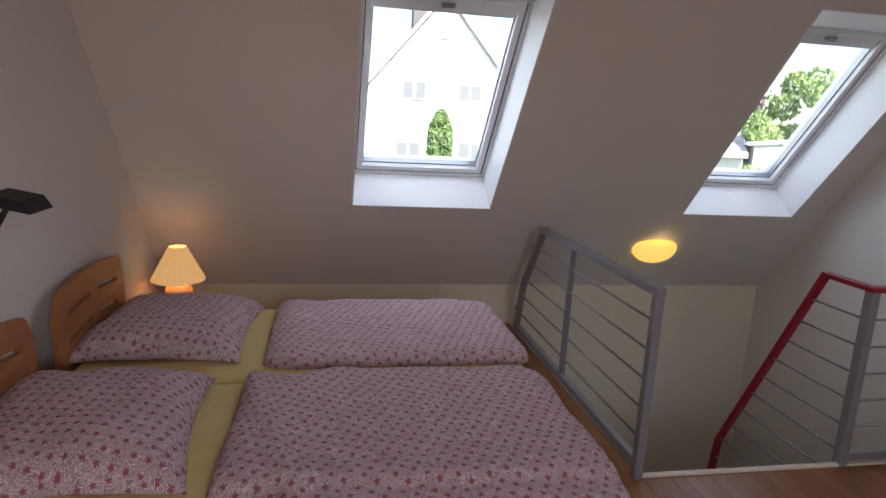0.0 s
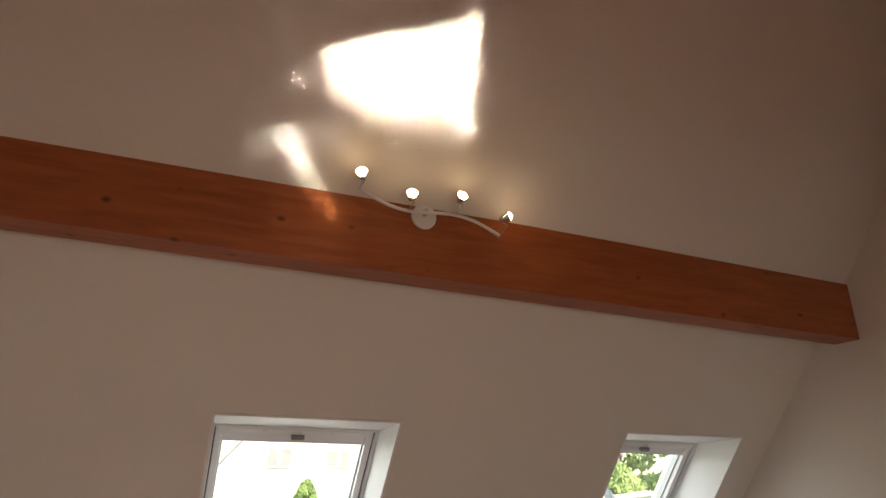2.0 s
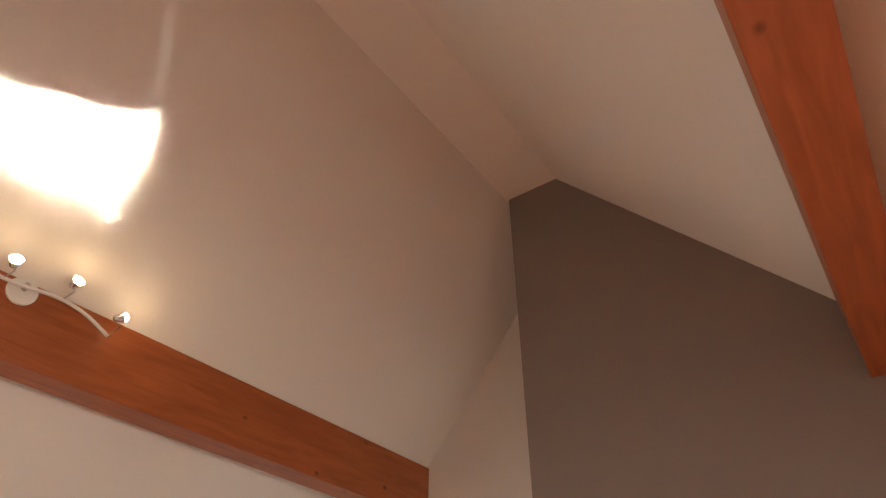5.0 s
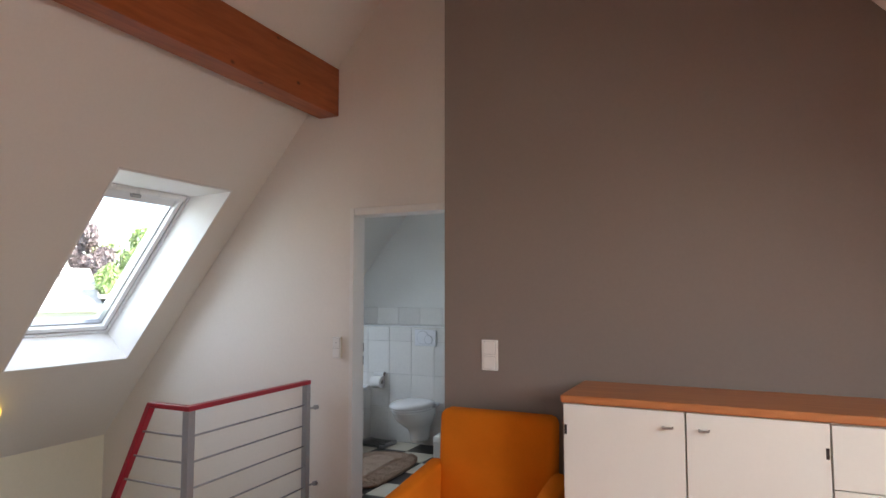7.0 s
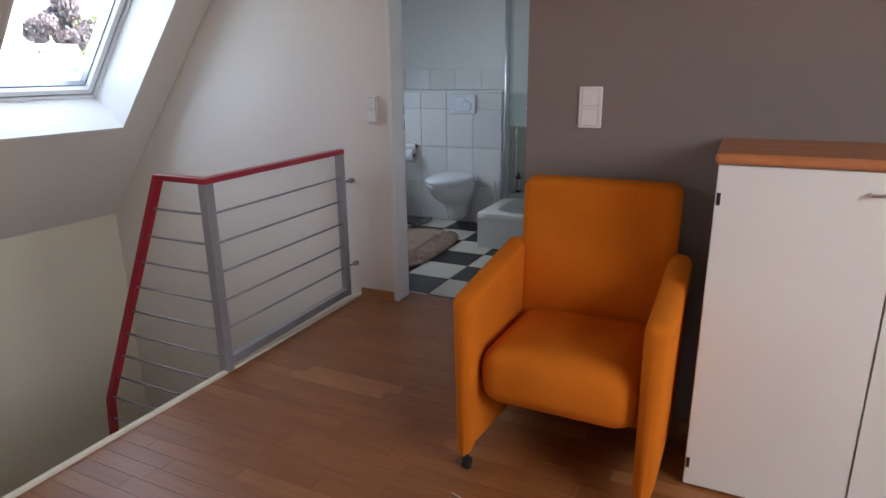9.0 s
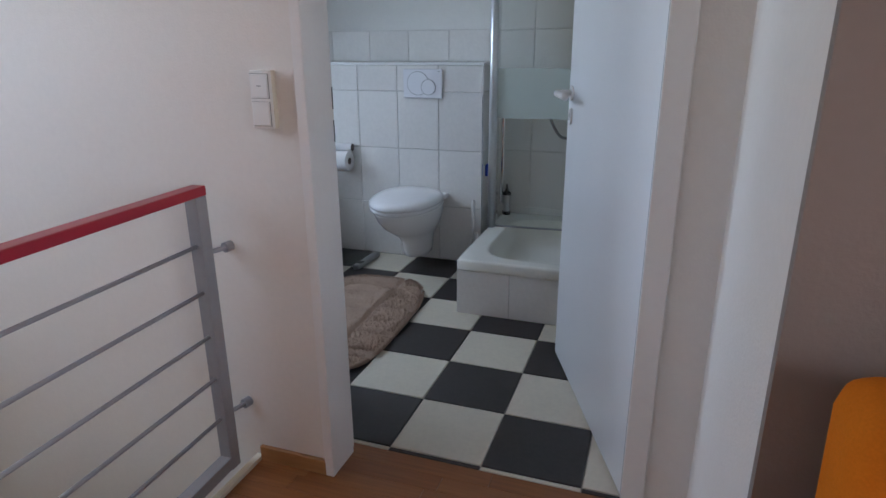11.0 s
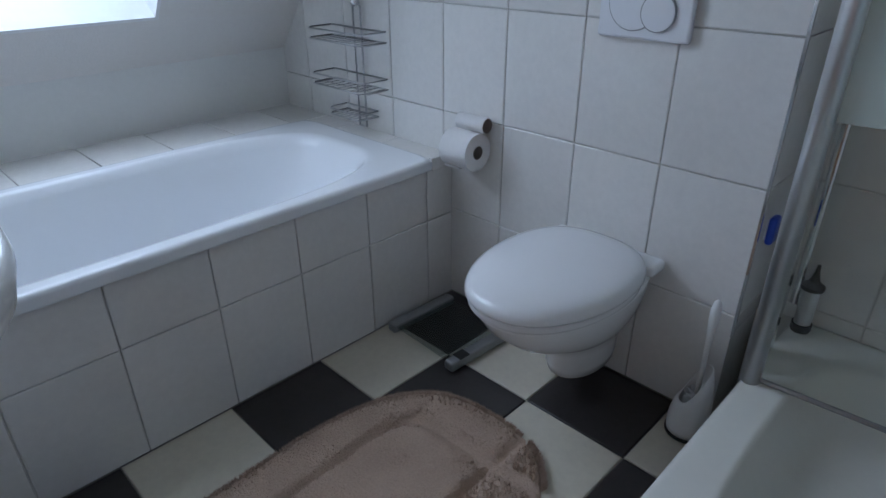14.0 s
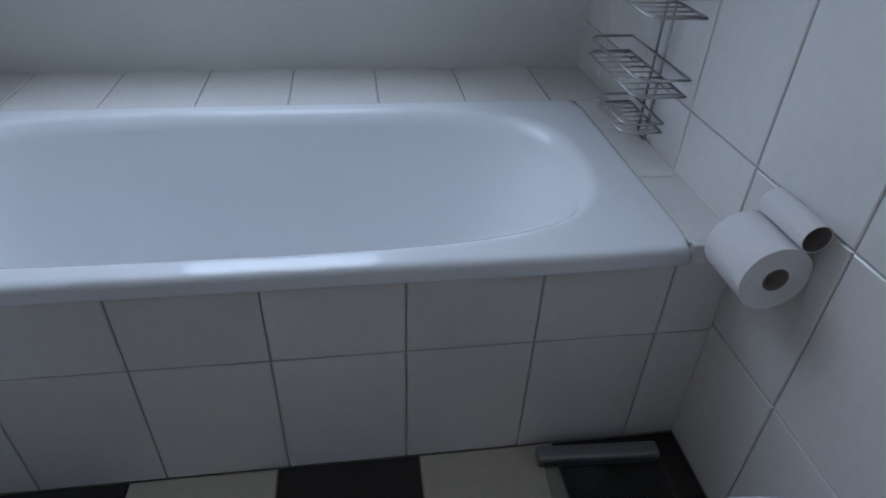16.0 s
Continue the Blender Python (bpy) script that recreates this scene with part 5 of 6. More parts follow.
loft(bm, [egg(cxw, -0.04, -0.512, 0.18, 0.387), egg(cxw, -0.04, -0.518, 0.184, 0.392), egg(cxw, -0.04, -0.518, 0.184, 0.405), egg(cxw, -0.04, -0.512, 0.18, 0.41)])
wpart("seat", bm, SEATM)
bm = bmesh.new()
loft(bm, [egg(cxw, -0.03, -0.519, 0.186, 0.41), egg(cxw, -0.03, -0.526, 0.19, 0.416), egg(cxw, -0.03, -0.526, 0.19, 0.426), egg(cxw, -0.032, -0.52, 0.186, 0.437), egg(cxw, -0.04, -0.505, 0.174, 0.446), egg(cxw, -0.06, -0.475, 0.152, 0.453), egg(cxw, -0.09, -0.42, 0.115, 0.458), egg(cxw, -0.15, -0.34, 0.06, 0.46)])
wpart("lid", bm, SEATM)
bm = bmesh.new()
rounded_box(bm, cxw - 0.165, cxw + 0.165, -0.075, -0.002, 0.386, 0.418, 0.012, 4)
wpart("hinge_block", bm)

fp = thing("flush_plate", "white dual flush plate with two round buttons on the tiles", "flush plate", (0.165, 0, 1.02))
bm = bmesh.new()
rounded_box(bm, 0.046, 0.278, -0.02, -0.0015, 0.948, 1.107, 0.006, 2)
own(part("plate", bm, PLATE, None), fp)
for (bx, bz, r) in ((0.136, 1.03, 0.062), (0.199, 1.01, 0.04)):
    bm = bmesh.new()
    cyl(bm, (bx, -0.02, bz), (bx, -0.0215 - (0.0035 if r < 0.05 else 0), bz), r + 0.003, 40)
    own(part("button_groove", bm, ALU, None), fp)
    bm = bmesh.new()
    cyl(bm, (bx, -0.0215, bz), (bx, -0.024 - (0.0025 if r < 0.05 else 0), bz), r, 40)
    own(part("button", bm, PLATE, None), fp)
bm = bmesh.new()
box(bm, 0.252, 0.268, -0.0205, -0.0195, 1.093, 1.096)
own(part("maker_mark", bm, ALU, None), fp)

# ---- paper holder ----
ph = thing("toilet_paper_holder", "white paper holder with one full roll and an empty core above", "paper holder", (-0.34, 0, 0.6))
bm = bmesh.new()
tube(bm, [(-0.418, 0.0, 0.585), (-0.418, -0.061, 0.58), (-0.34, -0.061, 0.58)], 0.006, 8)
own(part("bracket", bm, SWITCH, None), ph)
bm = bmesh.new()
box(bm, -0.425, -0.36, -0.075, -0.05, 0.512, 0.519)
own(part("bracket_foot", bm, SWITCH, None), ph)
bm = bmesh.new()
def ring_x(bm, x0, x1, y, z, r0, r1, seg=36):
    loops = [[(x, y + r * math.cos(k * math.tau / seg), z + r * math.sin(k * math.tau / seg)) for k in range(seg)] for x, r in ((x0, r1), (x0, r0), (x1, r0), (x1, r1))]
    rings = loft(bm, loops, False, False)
    for k in range(seg):
        bm.faces.new((rings[3][k], rings[3][(k + 1) % seg], rings[0][(k + 1) % seg], rings[0][k]))
ring_x(bm, -0.405, -0.296, -0.061, 0.578, 0.058, 0.021)
roll = own(part("paper_roll", bm, PAPER, None), ph)
bm = bmesh.new()
ring_x(bm, -0.406, -0.295, -0.061, 0.578, 0.021, 0.0195, 24)
own(part("core", bm, CARD, None), ph)
bm = bmesh.new()
ring_x(bm, -0.4, -0.288, -0.029, 0.656, 0.024, 0.0225, 24)
own(part("empty_core", bm, PAPER, None), ph)
bm = bmesh.new()
ring_x(bm, -0.399, -0.2885, -0.029, 0.656, 0.0224, 0.021, 24)
own(part("core", bm, CARD, None), ph)

# ---- wire rack ----
RKX = -0.9
wr = thing("wire_rack", "chromed wire caddy with three baskets over the bathtub", "caddy", (-0.88, -0.02, 0.53))
bm = bmesh.new()
tube(bm, [(RKX - 0.02, -0.018, 0.535), (RKX - 0.02, -0.018, 0.95), (RKX, -0.018, 0.975), (RKX + 0.02, -0.018, 0.95), (RKX + 0.02, -0.018, 0.535), (RKX - 0.02, -0.018, 0.535)], 0.004, 6)
own(part("upright_loop", bm, WIRE, None, smooth=True), wr)
bm = bmesh.new()
bmesh.ops.create_uvsphere(bm, u_segments=10, v_segments=8, radius=0.016, matrix=Matrix.Translation((RKX, -0.022, 0.965)))
own(part("hook", bm, CHROME, None, smooth=True), wr)
for z, wd, dp, nb in ((0.845, 0.15, 0.11, 9), (0.69, 0.15, 0.11, 9), (0.585, 0.09, 0.09, 7)):
    x0, x1, y0 = RKX - wd, RKX + wd, -0.018 - dp
    rims = []
    for zz in (z, z + 0.035 if nb == 9 else z + 0.02):
        bm = bmesh.new()
        tube(bm, [(x0, -0.02, zz), (x0, y0 + 0.02, zz), (x0 + 0.02, y0, zz), (x1 - 0.02, y0, zz), (x1, y0 + 0.02, zz), (x1, -0.02, zz), (x0, -0.02, zz)], 0.003, 6)
        rims.append(own(part("basket_rim", bm, WIRE, None, smooth=True), wr))
    for k in range(nb):
        x = x0 + 0.015 + (x1 - x0 - 0.03) * k / (nb - 1)
        bm = bmesh.new()
        tube(bm, [(x, -0.02, z), (x, y0, z)], 0.0018, 5)
        own(part("basket_wire", bm, WIRE, None, smooth=True), wr)

# ---- washbasin and cabinet ----
wb = thing("washbasin", "oval white ceramic washbasin on the wall beside the door", "washbasin", (-0.07, -1.535, 0.6))
bm = bmesh.new()
bx, by = 0.015, -1.545
loft(bm, [superloop(bx, by - 0.1, 0.09, 0.1, 0.64, 2.2), superloop(bx, by - 0.07, 0.15, 0.15, 0.67, 2.2), superloop(bx, by - 0.03, 0.23, 0.2, 0.735, 2.2), superloop(bx, by, 0.27, 0.235, 0.8, 2.2), superloop(bx, by, 0.283, 0.245, 0.84, 2.2), superloop(bx, by, 0.282, 0.244, 0.852, 2.2), superloop(bx, by, 0.274, 0.237, 0.86, 2.2), superloop(bx, by, 0.262, 0.226, 0.86, 2.2), superloop(bx, by + 0.01, 0.238, 0.2, 0.854, 2.2), superloop(bx, by + 0.01, 0.226, 0.188, 0.84, 2.2), superloop(bx, by + 0.01, 0.195, 0.16, 0.78, 2.2), superloop(bx, by + 0.01, 0.13, 0.11, 0.73, 2.2), superloop(bx, by + 0.01, 0.03, 0.03, 0.715, 2.0)])
own(part("bowl", bm, CERAMIC, None, smooth=True), wb)
bm = bmesh.new()
rounded_box(bm, bx - 0.2, bx + 0.2, TUB_Y0 + 0.002, by - 0.16, 0.7, 0.858, 0.02, 3)
own(part("back_shelf", bm, CERAMIC, None, smooth=True), wb)
bm = bmesh.new()
cyl(bm, (bx, by + 0.01, 0.712), (bx, by + 0.01, 0.722), 0.028, 20)
own(part("drain", bm, CHROME, None), wb)

bc = thing("bathroom_cabinet", "low white bathroom cabinet under the washbasin by the door", "cabinet", (0.2, -1.65, 0))
bm = bmesh.new()
box(bm, -0.2, 0.385, TUB_Y0 + 0.002, -1.515, 0.05, 0.578)
own(part("body", bm, DOORW, None, bevel=0.002), bc)
bm = bmesh.new()
box(bm, -0.205, 0.402, TUB_Y0 + 0.002, -1.495, 0.578, 0.6)
own(part("top", bm, DOORW, None, bevel=0.003), bc)
for x0, x1 in ((-0.198, 0.09), (0.094, 0.383)):
    bm = bmesh.new()
    box(bm, x0, x1, -1.515, -1.498, 0.055, 0.572)
    own(part("cabinet_door", bm, DOORW, None, bevel=0.002), bc)
bm = bmesh.new()
box(bm, -0.18, 0.37, TUB_Y0 + 0.03, -1.54, 0.0, 0.05)
own(part("plinth", bm, ALU, None), bc)
cp = thing("soap_cup", "small dark-rimmed cup on the white cabinet", "cup", (0.09, -1.57, 0.6))
bm = bmesh.new()
lathe(bm, (0, 0, 0), [(0.03, 0.0), (0.034, 0.06), (0.034, 0.064), (0.03, 0.064), (0.027, 0.006)], 24)
part("cup_wall", bm, ALU, cp, smooth=True)

# ---- bath mat ----
mt_ = thing("bath_mat", "thick beige tufted bath mat with sculpted grooves on the tiles", "bath mat", (0.1, -0.92, 0))
bm = bmesh.new()
nu, nv = 90, 140
MX, MY = 0.31, 0.51
g = {}
def mat_groove(u, v):
    """Depth of the sculpted lines: a rounded frame open to one side, a long line, and cross lines."""
    a = max(0.0, -u / 0.56) if u < 0.2 else 0.0
    frame_ = (a ** 6 + abs(v / 0.72) ** 6) ** (1 / 6)
    depth = math.exp(-((frame_ - 1) / 0.06) ** 2)
    depth = max(depth, math.exp(-((u - 0.38) / 0.045) ** 2))
    if u > 0.38:
        for gv in (0.22, -0.32):
            depth = max(depth, math.exp(-((v - gv) / 0.028) ** 2))
    return depth
for i in range(nu + 1):
    for j in range(nv + 1):
        u, v = 2 * i / nu - 1, 2 * j / nv - 1
        k = max(abs(u), abs(v), 1e-6)
        # more round at the far end
        e = 2.7 if v > 0 else 5.0
        d = max(1e-6, (abs(u) ** e + abs(v) ** e) ** (1 / e))
        su, sv = u * k / d, v * k / d
        x, y = su * MX, sv * MY
        edge = max(0.0, 1 - k ** 16)
        z = 0.003 + 0.024 * edge ** 0.5
        groove = mat_groove(su, sv)
        z -= 0.021 * groove * edge
        z += 0.006 * noise.noise(Vector((x * 11, y * 11, 2.0))) * edge
        if su > 0.4:
            z += 0.007 * noise.noise(Vector((x * 60, y * 60, 3.0))) * edge
        tuft = noise.noise(Vector((x * 85, y * 85, 1.0))) * 0.6 + noise.noise(Vector((x * 190, y * 190, 5.0))) * 0.5
        z += 0.004 * tuft * edge
        wob = 0.008 * noise.noise(Vector((x * 40, y * 40, 9.0))) * (k ** 8)
        g[i, j] = bm.verts.new((x + wob, y + wob, max(0.001, z)))
for i in range(nu):
    for j in range(nv):
        bm.faces.new((g[i, j], g[i + 1, j], g[i + 1, j + 1], g[i, j + 1]))
part("mat_body", bm, RUGM, mt_, smooth=True)
mt_.rotation_euler = (0, 0, radians(2))
bm = bmesh.new()
rnd = random.Random(8)
for k in range(14000):
    a = rnd.uniform(-1, 1)
    b = rnd.uniform(-1, 1)
    e = 2.7 if b > 0 else 5.0
    kk = max(abs(a), abs(b), 1e-6)
    if rnd.random() < 0.45:
        a, b = a / kk, b / kk
        kk = 1.0
    d = (abs(a) ** e + abs(b) ** e) ** (1 / e)
    x, y = a * kk / d * MX, b * kk / d * MY
    z = 0.024 if kk < 0.97 else 0.008
    fu, fv = x / MX, y / MY
    if mat_groove(fu, fv) > 0.3:
        continue
    shag = 1.7 if fu > 0.42 else 0.7
    h = rnd.uniform(0.006, 0.011) * shag
    dx, dy = rnd.uniform(-0.007, 0.007), rnd.uniform(-0.007, 0.007)
    if kk == 1.0:
        dx += a * 0.008
        dy += b * 0.008
    r = rnd.uniform(0.0022, 0.0035)
    an = rnd.uniform(0, 6.28)
    p = [bm.verts.new((x + r * math.cos(an + q * 2.1), y + r * math.sin(an + q * 2.1), z - 0.004)) for q in range(3)]
    tp = bm.verts.new((x + dx, y + dy, z + h))
    for q in range(3):
        bm.faces.new((p[q], p[(q + 1) % 3], tp))
tf = part("pile", bm, RUGM, mt_)
tagged(tf, kind="stuff")

# ---- scales ----
sl = thing("bathroom_scale", "flat glass bathroom scale with grey end bars on the tiles", "scale", (-0.27, -0.21, 0))
sl.rotation_euler = (0, 0, radians(-3))
bm = bmesh.new()
rounded_box(bm, -0.15, 0.15, -0.125, 0.125, 0.024, 0.031, 0.003, 2)
part("glass_plate", bm, SCALEGLASS, sl)
for x in (-0.137, 0.137):
    bm = bmesh.new()
    rounded_box(bm, x - 0.019, x + 0.019, -0.135, 0.135, 0.004, 0.036, 0.008, 2)
    part("end_bar", bm, ALU, sl)
bm = bmesh.new()
box(bm, 0.12, 0.155, -0.1, -0.06, 0.036, 0.038)
part("display", bm, BLACK, sl)

# ---- toilet brush ----
tb = thing("toilet_brush", "white toilet brush standing in an open slanted holder on the tiles", "toilet brush", (0.478, -0.09, 0))
def slanted_ring(r, low, high, seg=32):
    """A ring whose height climbs from the open side (-x, -y) to the back."""
    out = []
    for k in range(seg):
        a = k * math.tau / seg
        q = (math.cos(a - 0.6) + 1) / 2
        out.append((r * math.cos(a), r * math.sin(a), low + (high - low) * q * q * (3 - 2 * q)))
    return out
bm = bmesh.new()
loft(bm, [slanted_ring(0.05, 0.012, 0.012), slanted_ring(0.0515, 0.03, 0.03), slanted_ring(0.05, 0.06, 0.09), slanted_ring(0.044, 0.09, 0.16), slanted_ring(0.034, 0.105, 0.21), slanted_ring(0.031, 0.105, 0.208), slanted_ring(0.041, 0.088, 0.155), slanted_ring(0.046, 0.035, 0.035)])
part("holder", bm, SWITCH, tb, smooth=True)
bm = bmesh.new()
lathe(bm, (0, 0, 0), [(0.05, 0.0), (0.053, 0.003), (0.053, 0.01), (0.05, 0.012)], 32)
part("foot_ring", bm, BLACK, tb, "black rubber foot ring")
bm = bmesh.new()
lathe(bm, (0.006, 0.004, 0), [(0.006, 0.12), (0.006, 0.24), (0.008, 0.3), (0.012, 0.35), (0.012, 0.38), (0.008, 0.4), (0.002, 0.406)], 16)
part("handle", bm, SWITCH, tb, smooth=True)
bm = bmesh.new()
rnd = random.Random(4)
for k in range(220):
    a, z = rnd.uniform(0, 6.28), rnd.uniform(0.05, 0.13)
    cyl(bm, (0.006, 0.004, z), (0.006 + 0.03 * math.cos(a), 0.004 + 0.03 * math.sin(a), z + 0.004), 0.0009, 3)
part("bristle_head", bm, SWITCH, tb)
bh = thing("plastic_holder", "small blue plastic holder on the tiled shower corner", "holder", (0.512, 0.06, 0.55))
bm = bmesh.new()
rounded_box(bm, 0.0, 0.018, -0.02, 0.02, -0.035, 0.035, 0.008, 3)
part("holder_body", bm, BLUE, bh, smooth=True)
bm = bmesh.new()
box(bm, -0.004, 0.001, -0.014, 0.014, -0.025, 0.025)
part("back_plate", bm, SWITCH, bh)

# ---- outside ----
GRASS = mat("grass", (0.06, 0.11, 0.03), 0.95, var=0.4, scale=0.6, fine=14)
RENDERW = mat("white_house_render", (0.8, 0.79, 0.76), 0.9, var=0.05, scale=1.0)
ROOFT = mat("roof_tiles", (0.72, 0.68, 0.65), 0.85, var=0.25, scale=4)
PANE = mat("curtained_window_pane", (0.3, 0.31, 0.32), 0.2)
CHIMNEY = mat("grey_chimney_slate", (0.2, 0.19, 0.19), 0.9, var=0.2)
BARK = mat("bark", (0.1, 0.075, 0.05), 0.95, var=0.3)
LEAFG = mat("green_leaves", (0.36, 0.48, 0.19), 0.7, var=0.5, scale=1.2, fine=8)
LEAFP = mat("copper_beech_leaves", (0.31, 0.25, 0.26), 0.7, var=0.5, scale=1.2, fine=8)
LEAFD = mat("conifer_leaves", (0.24, 0.35, 0.13), 0.75, var=0.5, scale=2.5, fine=12)
GZ = -5.6
bm = bmesh.new()
box(bm, -900, 900, -900, 900, GZ - 0.5, GZ)
structure("ground", bm, GRASS, "green lawn round the houses")


def house(name, cx, cy, w, d, eaves, ridge, label, wins, turn=0.0):
    """Gable end towards +x."""
    h = thing(name, label, "house", (cx, cy, GZ))
    h.rotation_euler = (0, 0, radians(turn))
    bm = bmesh.new()
    prism(bm, [(-w / 2, 0), (w / 2, 0), (w / 2, eaves), (0, ridge), (-w / 2, eaves)], "x", -d, 0)
    part("wall", bm, RENDERW, h)
    for sgn in (-1, 1):
        bm = bmesh.new()
        e = (w / 2 + 0.35) * sgn
        sl_ = (ridge - eaves) / (w / 2)
        z = eaves - 0.35 * sl_
        prism(bm, [(0, ridge + 0.02), (e, z + 0.02), (e, z + 0.2), (0, ridge + 0.2)], "x", -d - 0.3, 0.12)
        part("roof", bm, ROOFT, h)
    bm = bmesh.new()
    box(bm, -1.6, -1.0, -1.0, -0.5, ridge - 1.2, ridge - 0.1)
    part("chimney", bm, CHIMNEY, h)
    for y, z, ww, hh in wins:
        bm = bmesh.new()
        box(bm, 0.0, 0.04, y - ww / 2, y + ww / 2, z - hh / 2, z + hh / 2)
        wd = part("window", bm, RENDERW, h)
        for s_ in (-1, 1):
            bm = bmesh.new()
            box(bm, 0.041, 0.05, y + s_ * ww / 4 - ww / 4 + 0.05, y + s_ * ww / 4 + ww / 4 - 0.05, z - hh / 2 + 0.06, z + hh / 2 - 0.06)
            part("pane", bm, PANE, wd)
    return h


house("house", -19, -1.7, 9.5, 11, 5.7, 11.3, "white rendered gabled house seen through the roof window",
      [(0.0, 10.1, 0.3, 0.4), (-1.0, 8.16, 0.85, 0.65), (0.95, 8.17, 0.85, 0.6), (-1.15, 6.05, 0.9, 0.75), (1.07, 6.1, 0.9, 0.75), (-1.15, 3.4, 1.0, 1.1), (1.07, 3.4, 1.0, 1.1)])
far_house = house("house", -27.0, 15.3, 6.6, 9, 6.35, 8.1, "pale house with a tiled roof and dormer behind garden trees", [(-1.2, 4.6, 1.2, 1.1), (1.2, 4.6, 1.2, 1.1)], 65)
bm = bmesh.new()
box(bm, -3.9, -2.6, -2.5, -1.0, 6.9, 7.62)
dormer = part("dormer", bm, RENDERW, far_house)
bm = bmesh.new()
box(bm, -4.0, -2.5, -2.62, -0.9, 7.62, 7.72)
part("dormer_roof", bm, ROOFT, dormer)
bm = bmesh.new()
box(bm, -3.65, -2.85, -2.53, -2.5, 7.05, 7.45)
part("pane", bm, PANE, dormer)
house("house", -23.0, 15.5, 3.0, 3, 6.8, 6.95, "low white garden house between green trees", [(-0.5, 5.95, 0.6, 0.7), (0.6, 5.95, 0.6, 0.7)], -25)


def tree(at, height, rad, leaf, label, seed, trunk=0.3, n=2600, size=0.28, shape="round"):
    t = thing("tree", label, "tree", at)
    r_ = random.Random(seed)
    bm = bmesh.new()
    cyl(bm, (0, 0, 0), (0, 0, height * 0.55), trunk, 10, trunk * 0.45)
    if shape == "round":
        for k in range(7):
            a = k * 2.4
            z0 = height * (0.28 + 0.04 * k)
            cyl(bm, (0, 0, z0), (rad * 0.6 * math.cos(a), rad * 0.6 * math.sin(a), z0 + height * 0.22), trunk * 0.35, 6, trunk * 0.1)
    part("trunk", bm, BARK, t)
    bm = bmesh.new()
    blobs = []
    for k in range(26):
        a = r_.uniform(0, 6.28)
        q = r_.random() ** 0.5
        z = r_.uniform(0.3, 0.95)
        wdt = rad * (1 - ((z - 0.58) / 0.46) ** 2) ** 0.5 if abs(z - 0.58) < 0.46 else 0.1
        blobs.append((Vector((q * wdt * math.cos(a), q * wdt * math.sin(a), z * height)), r_.uniform(0.22, 0.36) * rad))
    for k in range(n):
        if shape == "round":
            c, br = r_.choice(blobs)
            v = Vector((r_.gauss(0, 1), r_.gauss(0, 1), r_.gauss(0, 1))).normalized()
            p = c + v * br * r_.uniform(0.75, 1.1)
        else:
            z = r_.random() ** 0.9
            prof = rad * min(1.0, (1 - z) * 12) ** 0.5 * min(1.0, 0.55 + z * 1.2) * (1 - 0.25 * z)
            a = r_.uniform(0, 6.28)
            p = Vector((prof * math.cos(a), prof * math.sin(a), 0.1 + z * height)) * 1.0
            p.x *= r_.uniform(0.85, 1.08)
            p.y *= r_.uniform(0.85, 1.08)
        s_ = size * r_.uniform(0.6, 1.3)
        m_ = Matrix.Translation(p) @ Euler((r_.uniform(0, 6), r_.uniform(0, 6), r_.uniform(0, 6))).to_matrix().to_4x4()
        vs = [bm.verts.new(m_ @ Vector(q)) for q in ((-s_, 0, 0), (0, -s_ * 0.5, 0.05 * s_), (s_, 0, 0), (0, s_ * 0.5, 0.05 * s_))]
        bm.faces.new(vs)
    part("crown", bm, leaf, t)
    return t


tree((-15.5, -2.33, GZ), 7.35, 0.44, LEAFD, "tall narrow green columnar conifer before the white house", 1, 0.12, 11000, 0.075, "column")
for k, (y, hgt) in enumerate(((-3.4, 5.3), (-0.9, 5.1), (-4.8, 4.9))):
    tree((-15.0, y, GZ), hgt, 1.0, LEAFG, "round green garden shrub before the white house", 11 + k, 0.1, 2200, 0.13)
tree((-28.6, 20.3, GZ), 10.9, 2.9, LEAFG, "broad green garden tree", 5, 0.3, 10000, 0.17)
tree((-26.5, 21.5, GZ), 8.8, 2.6, LEAFG, "broad green garden tree", 7, 0.3, 8000, 0.17)
tree((-30.5, 17.3, GZ), 11.1, 1.7, LEAFP, "dark copper beech behind the houses", 6, 0.35, 8000, 0.19)
tree((-24.6, 15.1, GZ), 8.8, 1.3, LEAFG, "young green garden tree beside the pale house", 15, 0.15, 5000, 0.15)
tree((-20.5, 12.2, GZ), 5.4, 1.6, LEAFG, "round green garden shrub", 9, 0.15, 2600, 0.16)
tree((-19.3, 13.4, GZ), 5.0, 1.5, LEAFG, "round green garden shrub", 10, 0.15, 2600, 0.16)

# ---- tiles of the bathroom, piece by piece ----
FX, FS, FY, FT = 0.41, 0.305, -0.287, 0.299
xs = [PANEL_X] + [FX + FS * k for k in range(-2, 4)] + [XB]
ys = [YN + 0.16] + [FY + FT * k for k in range(-5, 1)] + [0.0]
def floor_pick(u0, u1, v0, v1):
    cx_, cy_ = (u0 + u1) / 2, (v0 + v1) / 2
    if u0 >= TRAY_X and v0 >= TRAY_Y:
        return None
    i, j = math.floor((cx_ - FX) / FS), math.floor((cy_ - FY) / FT)
    return FLOORB if (i + j) % 2 else FLOORW
lay(bath_floor, xs, ys, plane_m((0, 0, -0.0075), (1, 0, 0), (0, 1, 0)), floor_pick, 0.004)

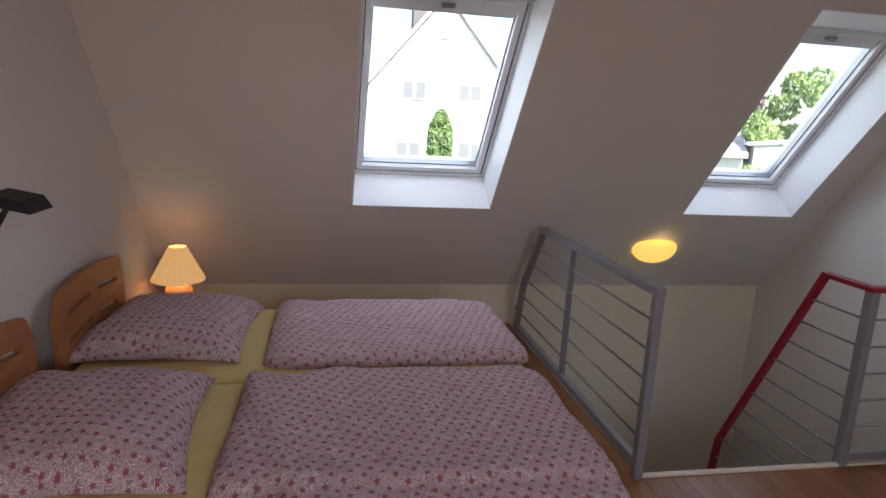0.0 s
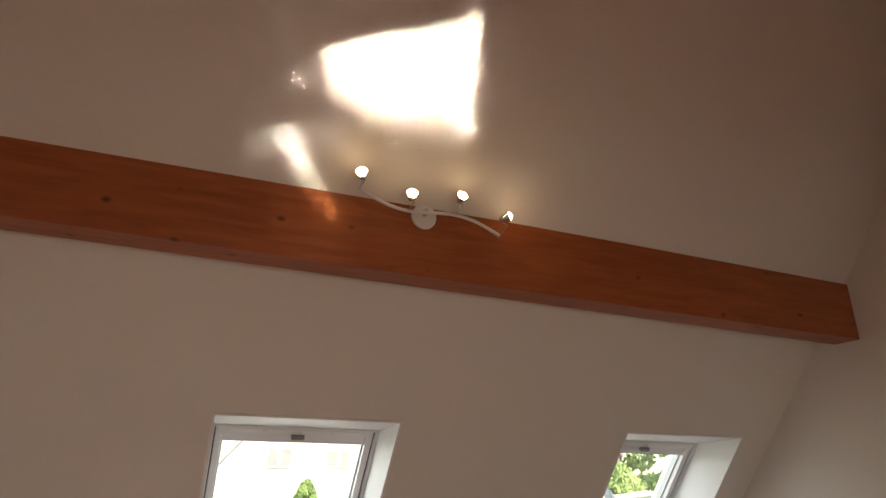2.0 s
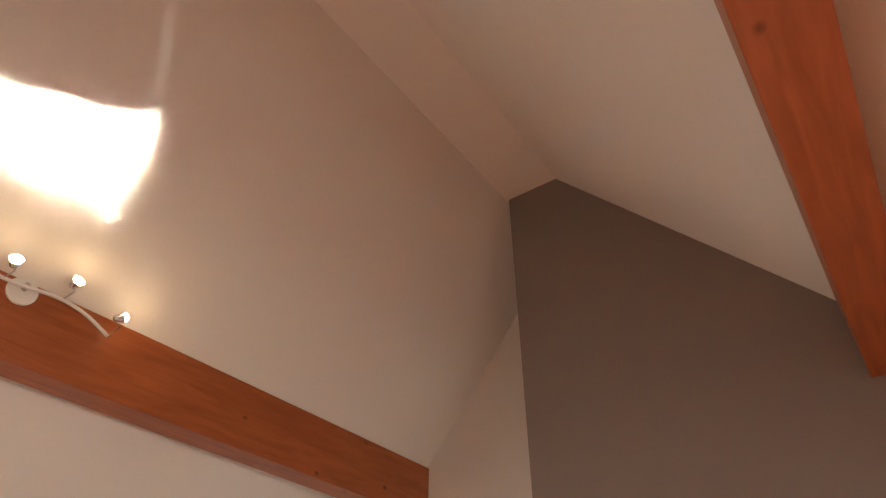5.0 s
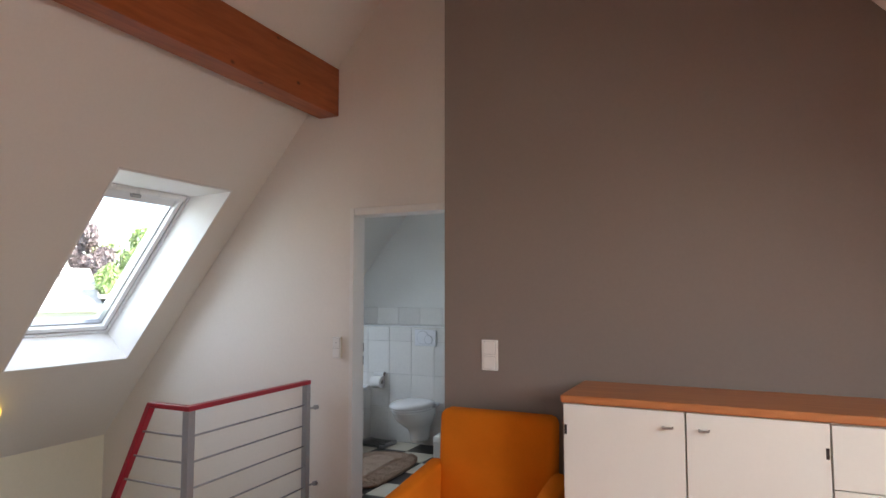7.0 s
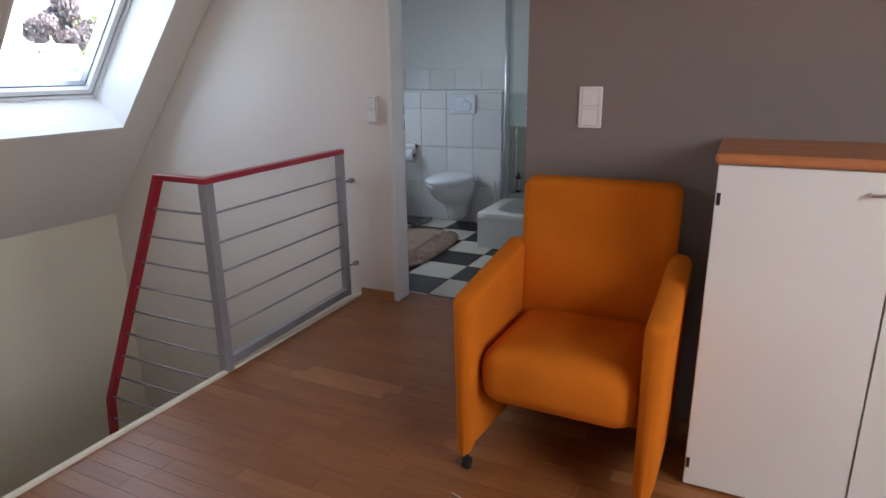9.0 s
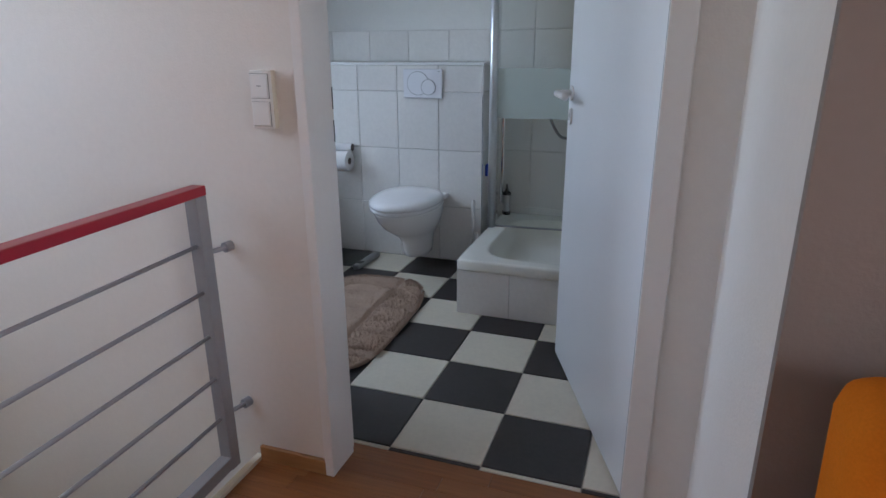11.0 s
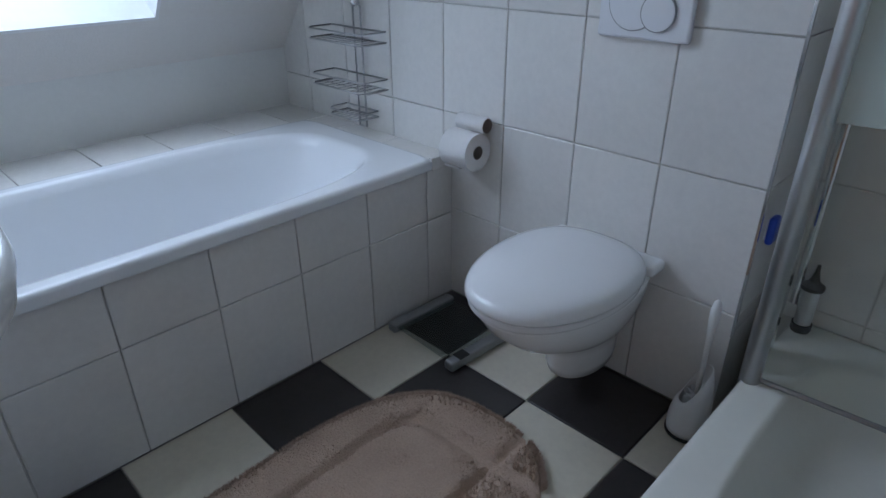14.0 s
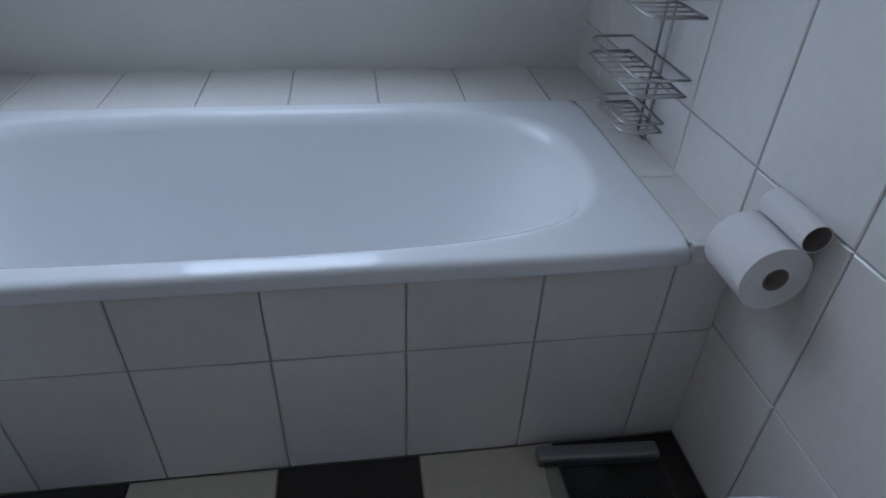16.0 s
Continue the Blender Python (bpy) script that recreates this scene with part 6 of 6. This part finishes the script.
cols = [-1.75, -1.5, -1.25, -1.0, -0.75, -0.5, -0.25, 0.0, 0.25, PX1]
def under_roof(u0, u1, v0, v1):
    return WALLTILE if v0 < roof_z(u1) - 0.005 else None
lay(prewall, cols, [0.0, 0.33, 0.66, 0.985, 1.127], plane_m((0, 0.0065, 0), (1, 0, 0), (0, 0, 1)), under_roof)
lay(prewall, [0.0, YB], [0.275, 0.33, 0.66, 0.985, 1.127], plane_m((PX1 - 0.0065, 0.0, 0), (0, 1, 0), (0, 0, 1)), white)
bm = bmesh.new()
box(bm, -1.13, PX1 + 0.004, -0.006, YB, 1.127, 1.14)
finish("ledge_trim", bm, LINING, prewall, "white ledge with a rounded tile edge", bevel=0.004)
bm = bmesh.new()
box(bm, PX1 - 0.002, PX1 + 0.004, -0.004, 0.004, 0.27, 1.127)
finish("corner_profile", bm, CHROME, prewall, "chrome corner profile")
back = bpy.data.objects["wall_bath_back"]
lay(back, cols, [1.142, 1.315], plane_m((0, YB + 0.002, 0), (1, 0, 0), (0, 0, 1)), under_roof)
lay(back, [PX1, 0.745, 0.995, 1.245, XB], [0.275, 0.32, 0.65, 0.98, 1.31, 1.64, 1.97], plane_m((0, YB + 0.002, 0), (1, 0, 0), (0, 0, 1)), white)
bm = bmesh.new()
box(bm, PX1, XB, YB - 0.0015, YB, 0.2, 1.97)
finish("tile_bed", bm, GROUT, back)
bm = bmesh.new()
box(bm, -1.13, PX1, YB - 0.0015, YB, 1.14, 1.315)
finish("tile_bed", bm, GROUT, back)
side = bpy.data.objects["wall_bath_side"]
bm = bmesh.new()
box(bm, XB - 0.0015, XB, TRAY_Y, YB, 0.2, 1.97)
finish("tile_bed", bm, GROUT, side)
lay(side, [-0.715, -0.56, -0.31, -0.06, YB], [0.275, 0.32, 0.65, 0.98, 1.31, 1.64, 1.97], plane_m((XB + 0.002, 0, 0), (0, -1, 0), (0, 0, 1)) @ Matrix.Scale(-1, 4, (1, 0, 0)), white)
pys = [TUB_Y0] + [-0.366 - 0.2475 * k for k in range(5, -2, -1)] + [0.0]
lay(panel, pys, [0.0, 0.316, 0.497], plane_m((PANEL_X - 0.0065, 0, 0), (0, 1, 0), (0, 0, 1)), white)
lay(tbase, [TRAY_X, 0.847, 1.1, 1.35, XB], [0.0, 0.222], plane_m((0, TRAY_Y + 0.0065, 0), (1, 0, 0), (0, 0, 1)), white)
lay(tbase, [0.0, 0.25, 0.5, -TRAY_Y], [0.0, 0.222], plane_m((TRAY_X + 0.0065, 0, 0), (0, -1, 0), (0, 0, 1)), white)
lys = [TUB_Y0] + [-0.394 - 0.23 * k for k in range(6, -2, -1)] + [0.0]
lay(ledge, [-1.6, -1.147], lys, plane_m((0, 0, 0.5175), (1, 0, 0), (0, 1, 0)), white)
lay(ledge, [-1.147, -0.97, -0.722, PANEL_X - 0.012], [-0.1, 0.0], plane_m((0, 0, 0.5175), (1, 0, 0), (0, 1, 0)), white)

# ---- parquet, strip by strip ----
STRIP_W, STRIP_L = 0.0655, (0.36, 0.42, 0.49)
rnd = random.Random(21)
_strips = {}
rest_v, rest_f = [], []
strips_laid = 0


def strip_shape(w, h):
    b = 0.0008
    vs = [(0, 0, 0), (w, 0, 0), (w, h, 0), (0, h, 0), (0, 0, 0.0072), (w, 0, 0.0072), (w, h, 0.0072), (0, h, 0.0072), (b, b, 0.008), (w - b, b, 0.008), (w - b, h - b, 0.008), (b, h - b, 0.008)]
    return vs, [(3, 2, 1, 0), (0, 1, 5, 4), (1, 2, 6, 5), (2, 3, 7, 6), (3, 0, 4, 7), (4, 5, 9, 8), (5, 6, 10, 9), (6, 7, 11, 10), (7, 4, 8, 11), (8, 9, 10, 11)]


def lay_strip(x0, x1, y0, y1):
    global strips_laid
    w, h = round(x1 - x0 - 0.0008, 3), round(y1 - y0 - 0.0008, 4)
    if w < 0.01 or h < 0.006:
        return
    vs, fs = strip_shape(w, h)
    near = x0 > XO - 0.01 and x0 < 2.3 and y0 > -4.55 and strips_laid < 300
    if near:
        if (w, h) not in _strips:
            me = bpy.data.meshes.new("parquet_strip")
            me.from_pydata(vs, [], fs)
            me.materials.append(PARQUET)
            _strips[w, h] = me
        ob = new("parquet_strip", _strips[w, h])
        ob.location = (x0, y0, -0.0082)
        ob.parent = floor
        strips_laid += 1
    else:
        n = len(rest_v)
        rest_v.extend((x + x0, y + y0, z - 0.0082) for x, y, z in vs)
        rest_f.extend(tuple(k + n for k in f) for f in fs)


y = YN + 0.16
while y > YS + 0.01:
    y0 = max(YS, y - STRIP_W)
    xa = XO if y0 > -4.1 else XK
    xb = XG if y0 > YG else XE
    x = xa
    ln = rnd.choice(STRIP_L) * rnd.choice((0.35, 0.6, 0.85))
    while x < xb - 0.005:
        x1 = min(xb, x + ln)
        lay_strip(x, x1, y0, y)
        x, ln = x1, rnd.choice(STRIP_L)
    y = y0
me = bpy.data.meshes.new("parquet_rest")
me.from_pydata(rest_v, [], rest_f)
me.materials.append(PARQUET_REST)
ob = new("parquet_rest", me)
ob.parent = floor
tagged(ob, kind="stuff")
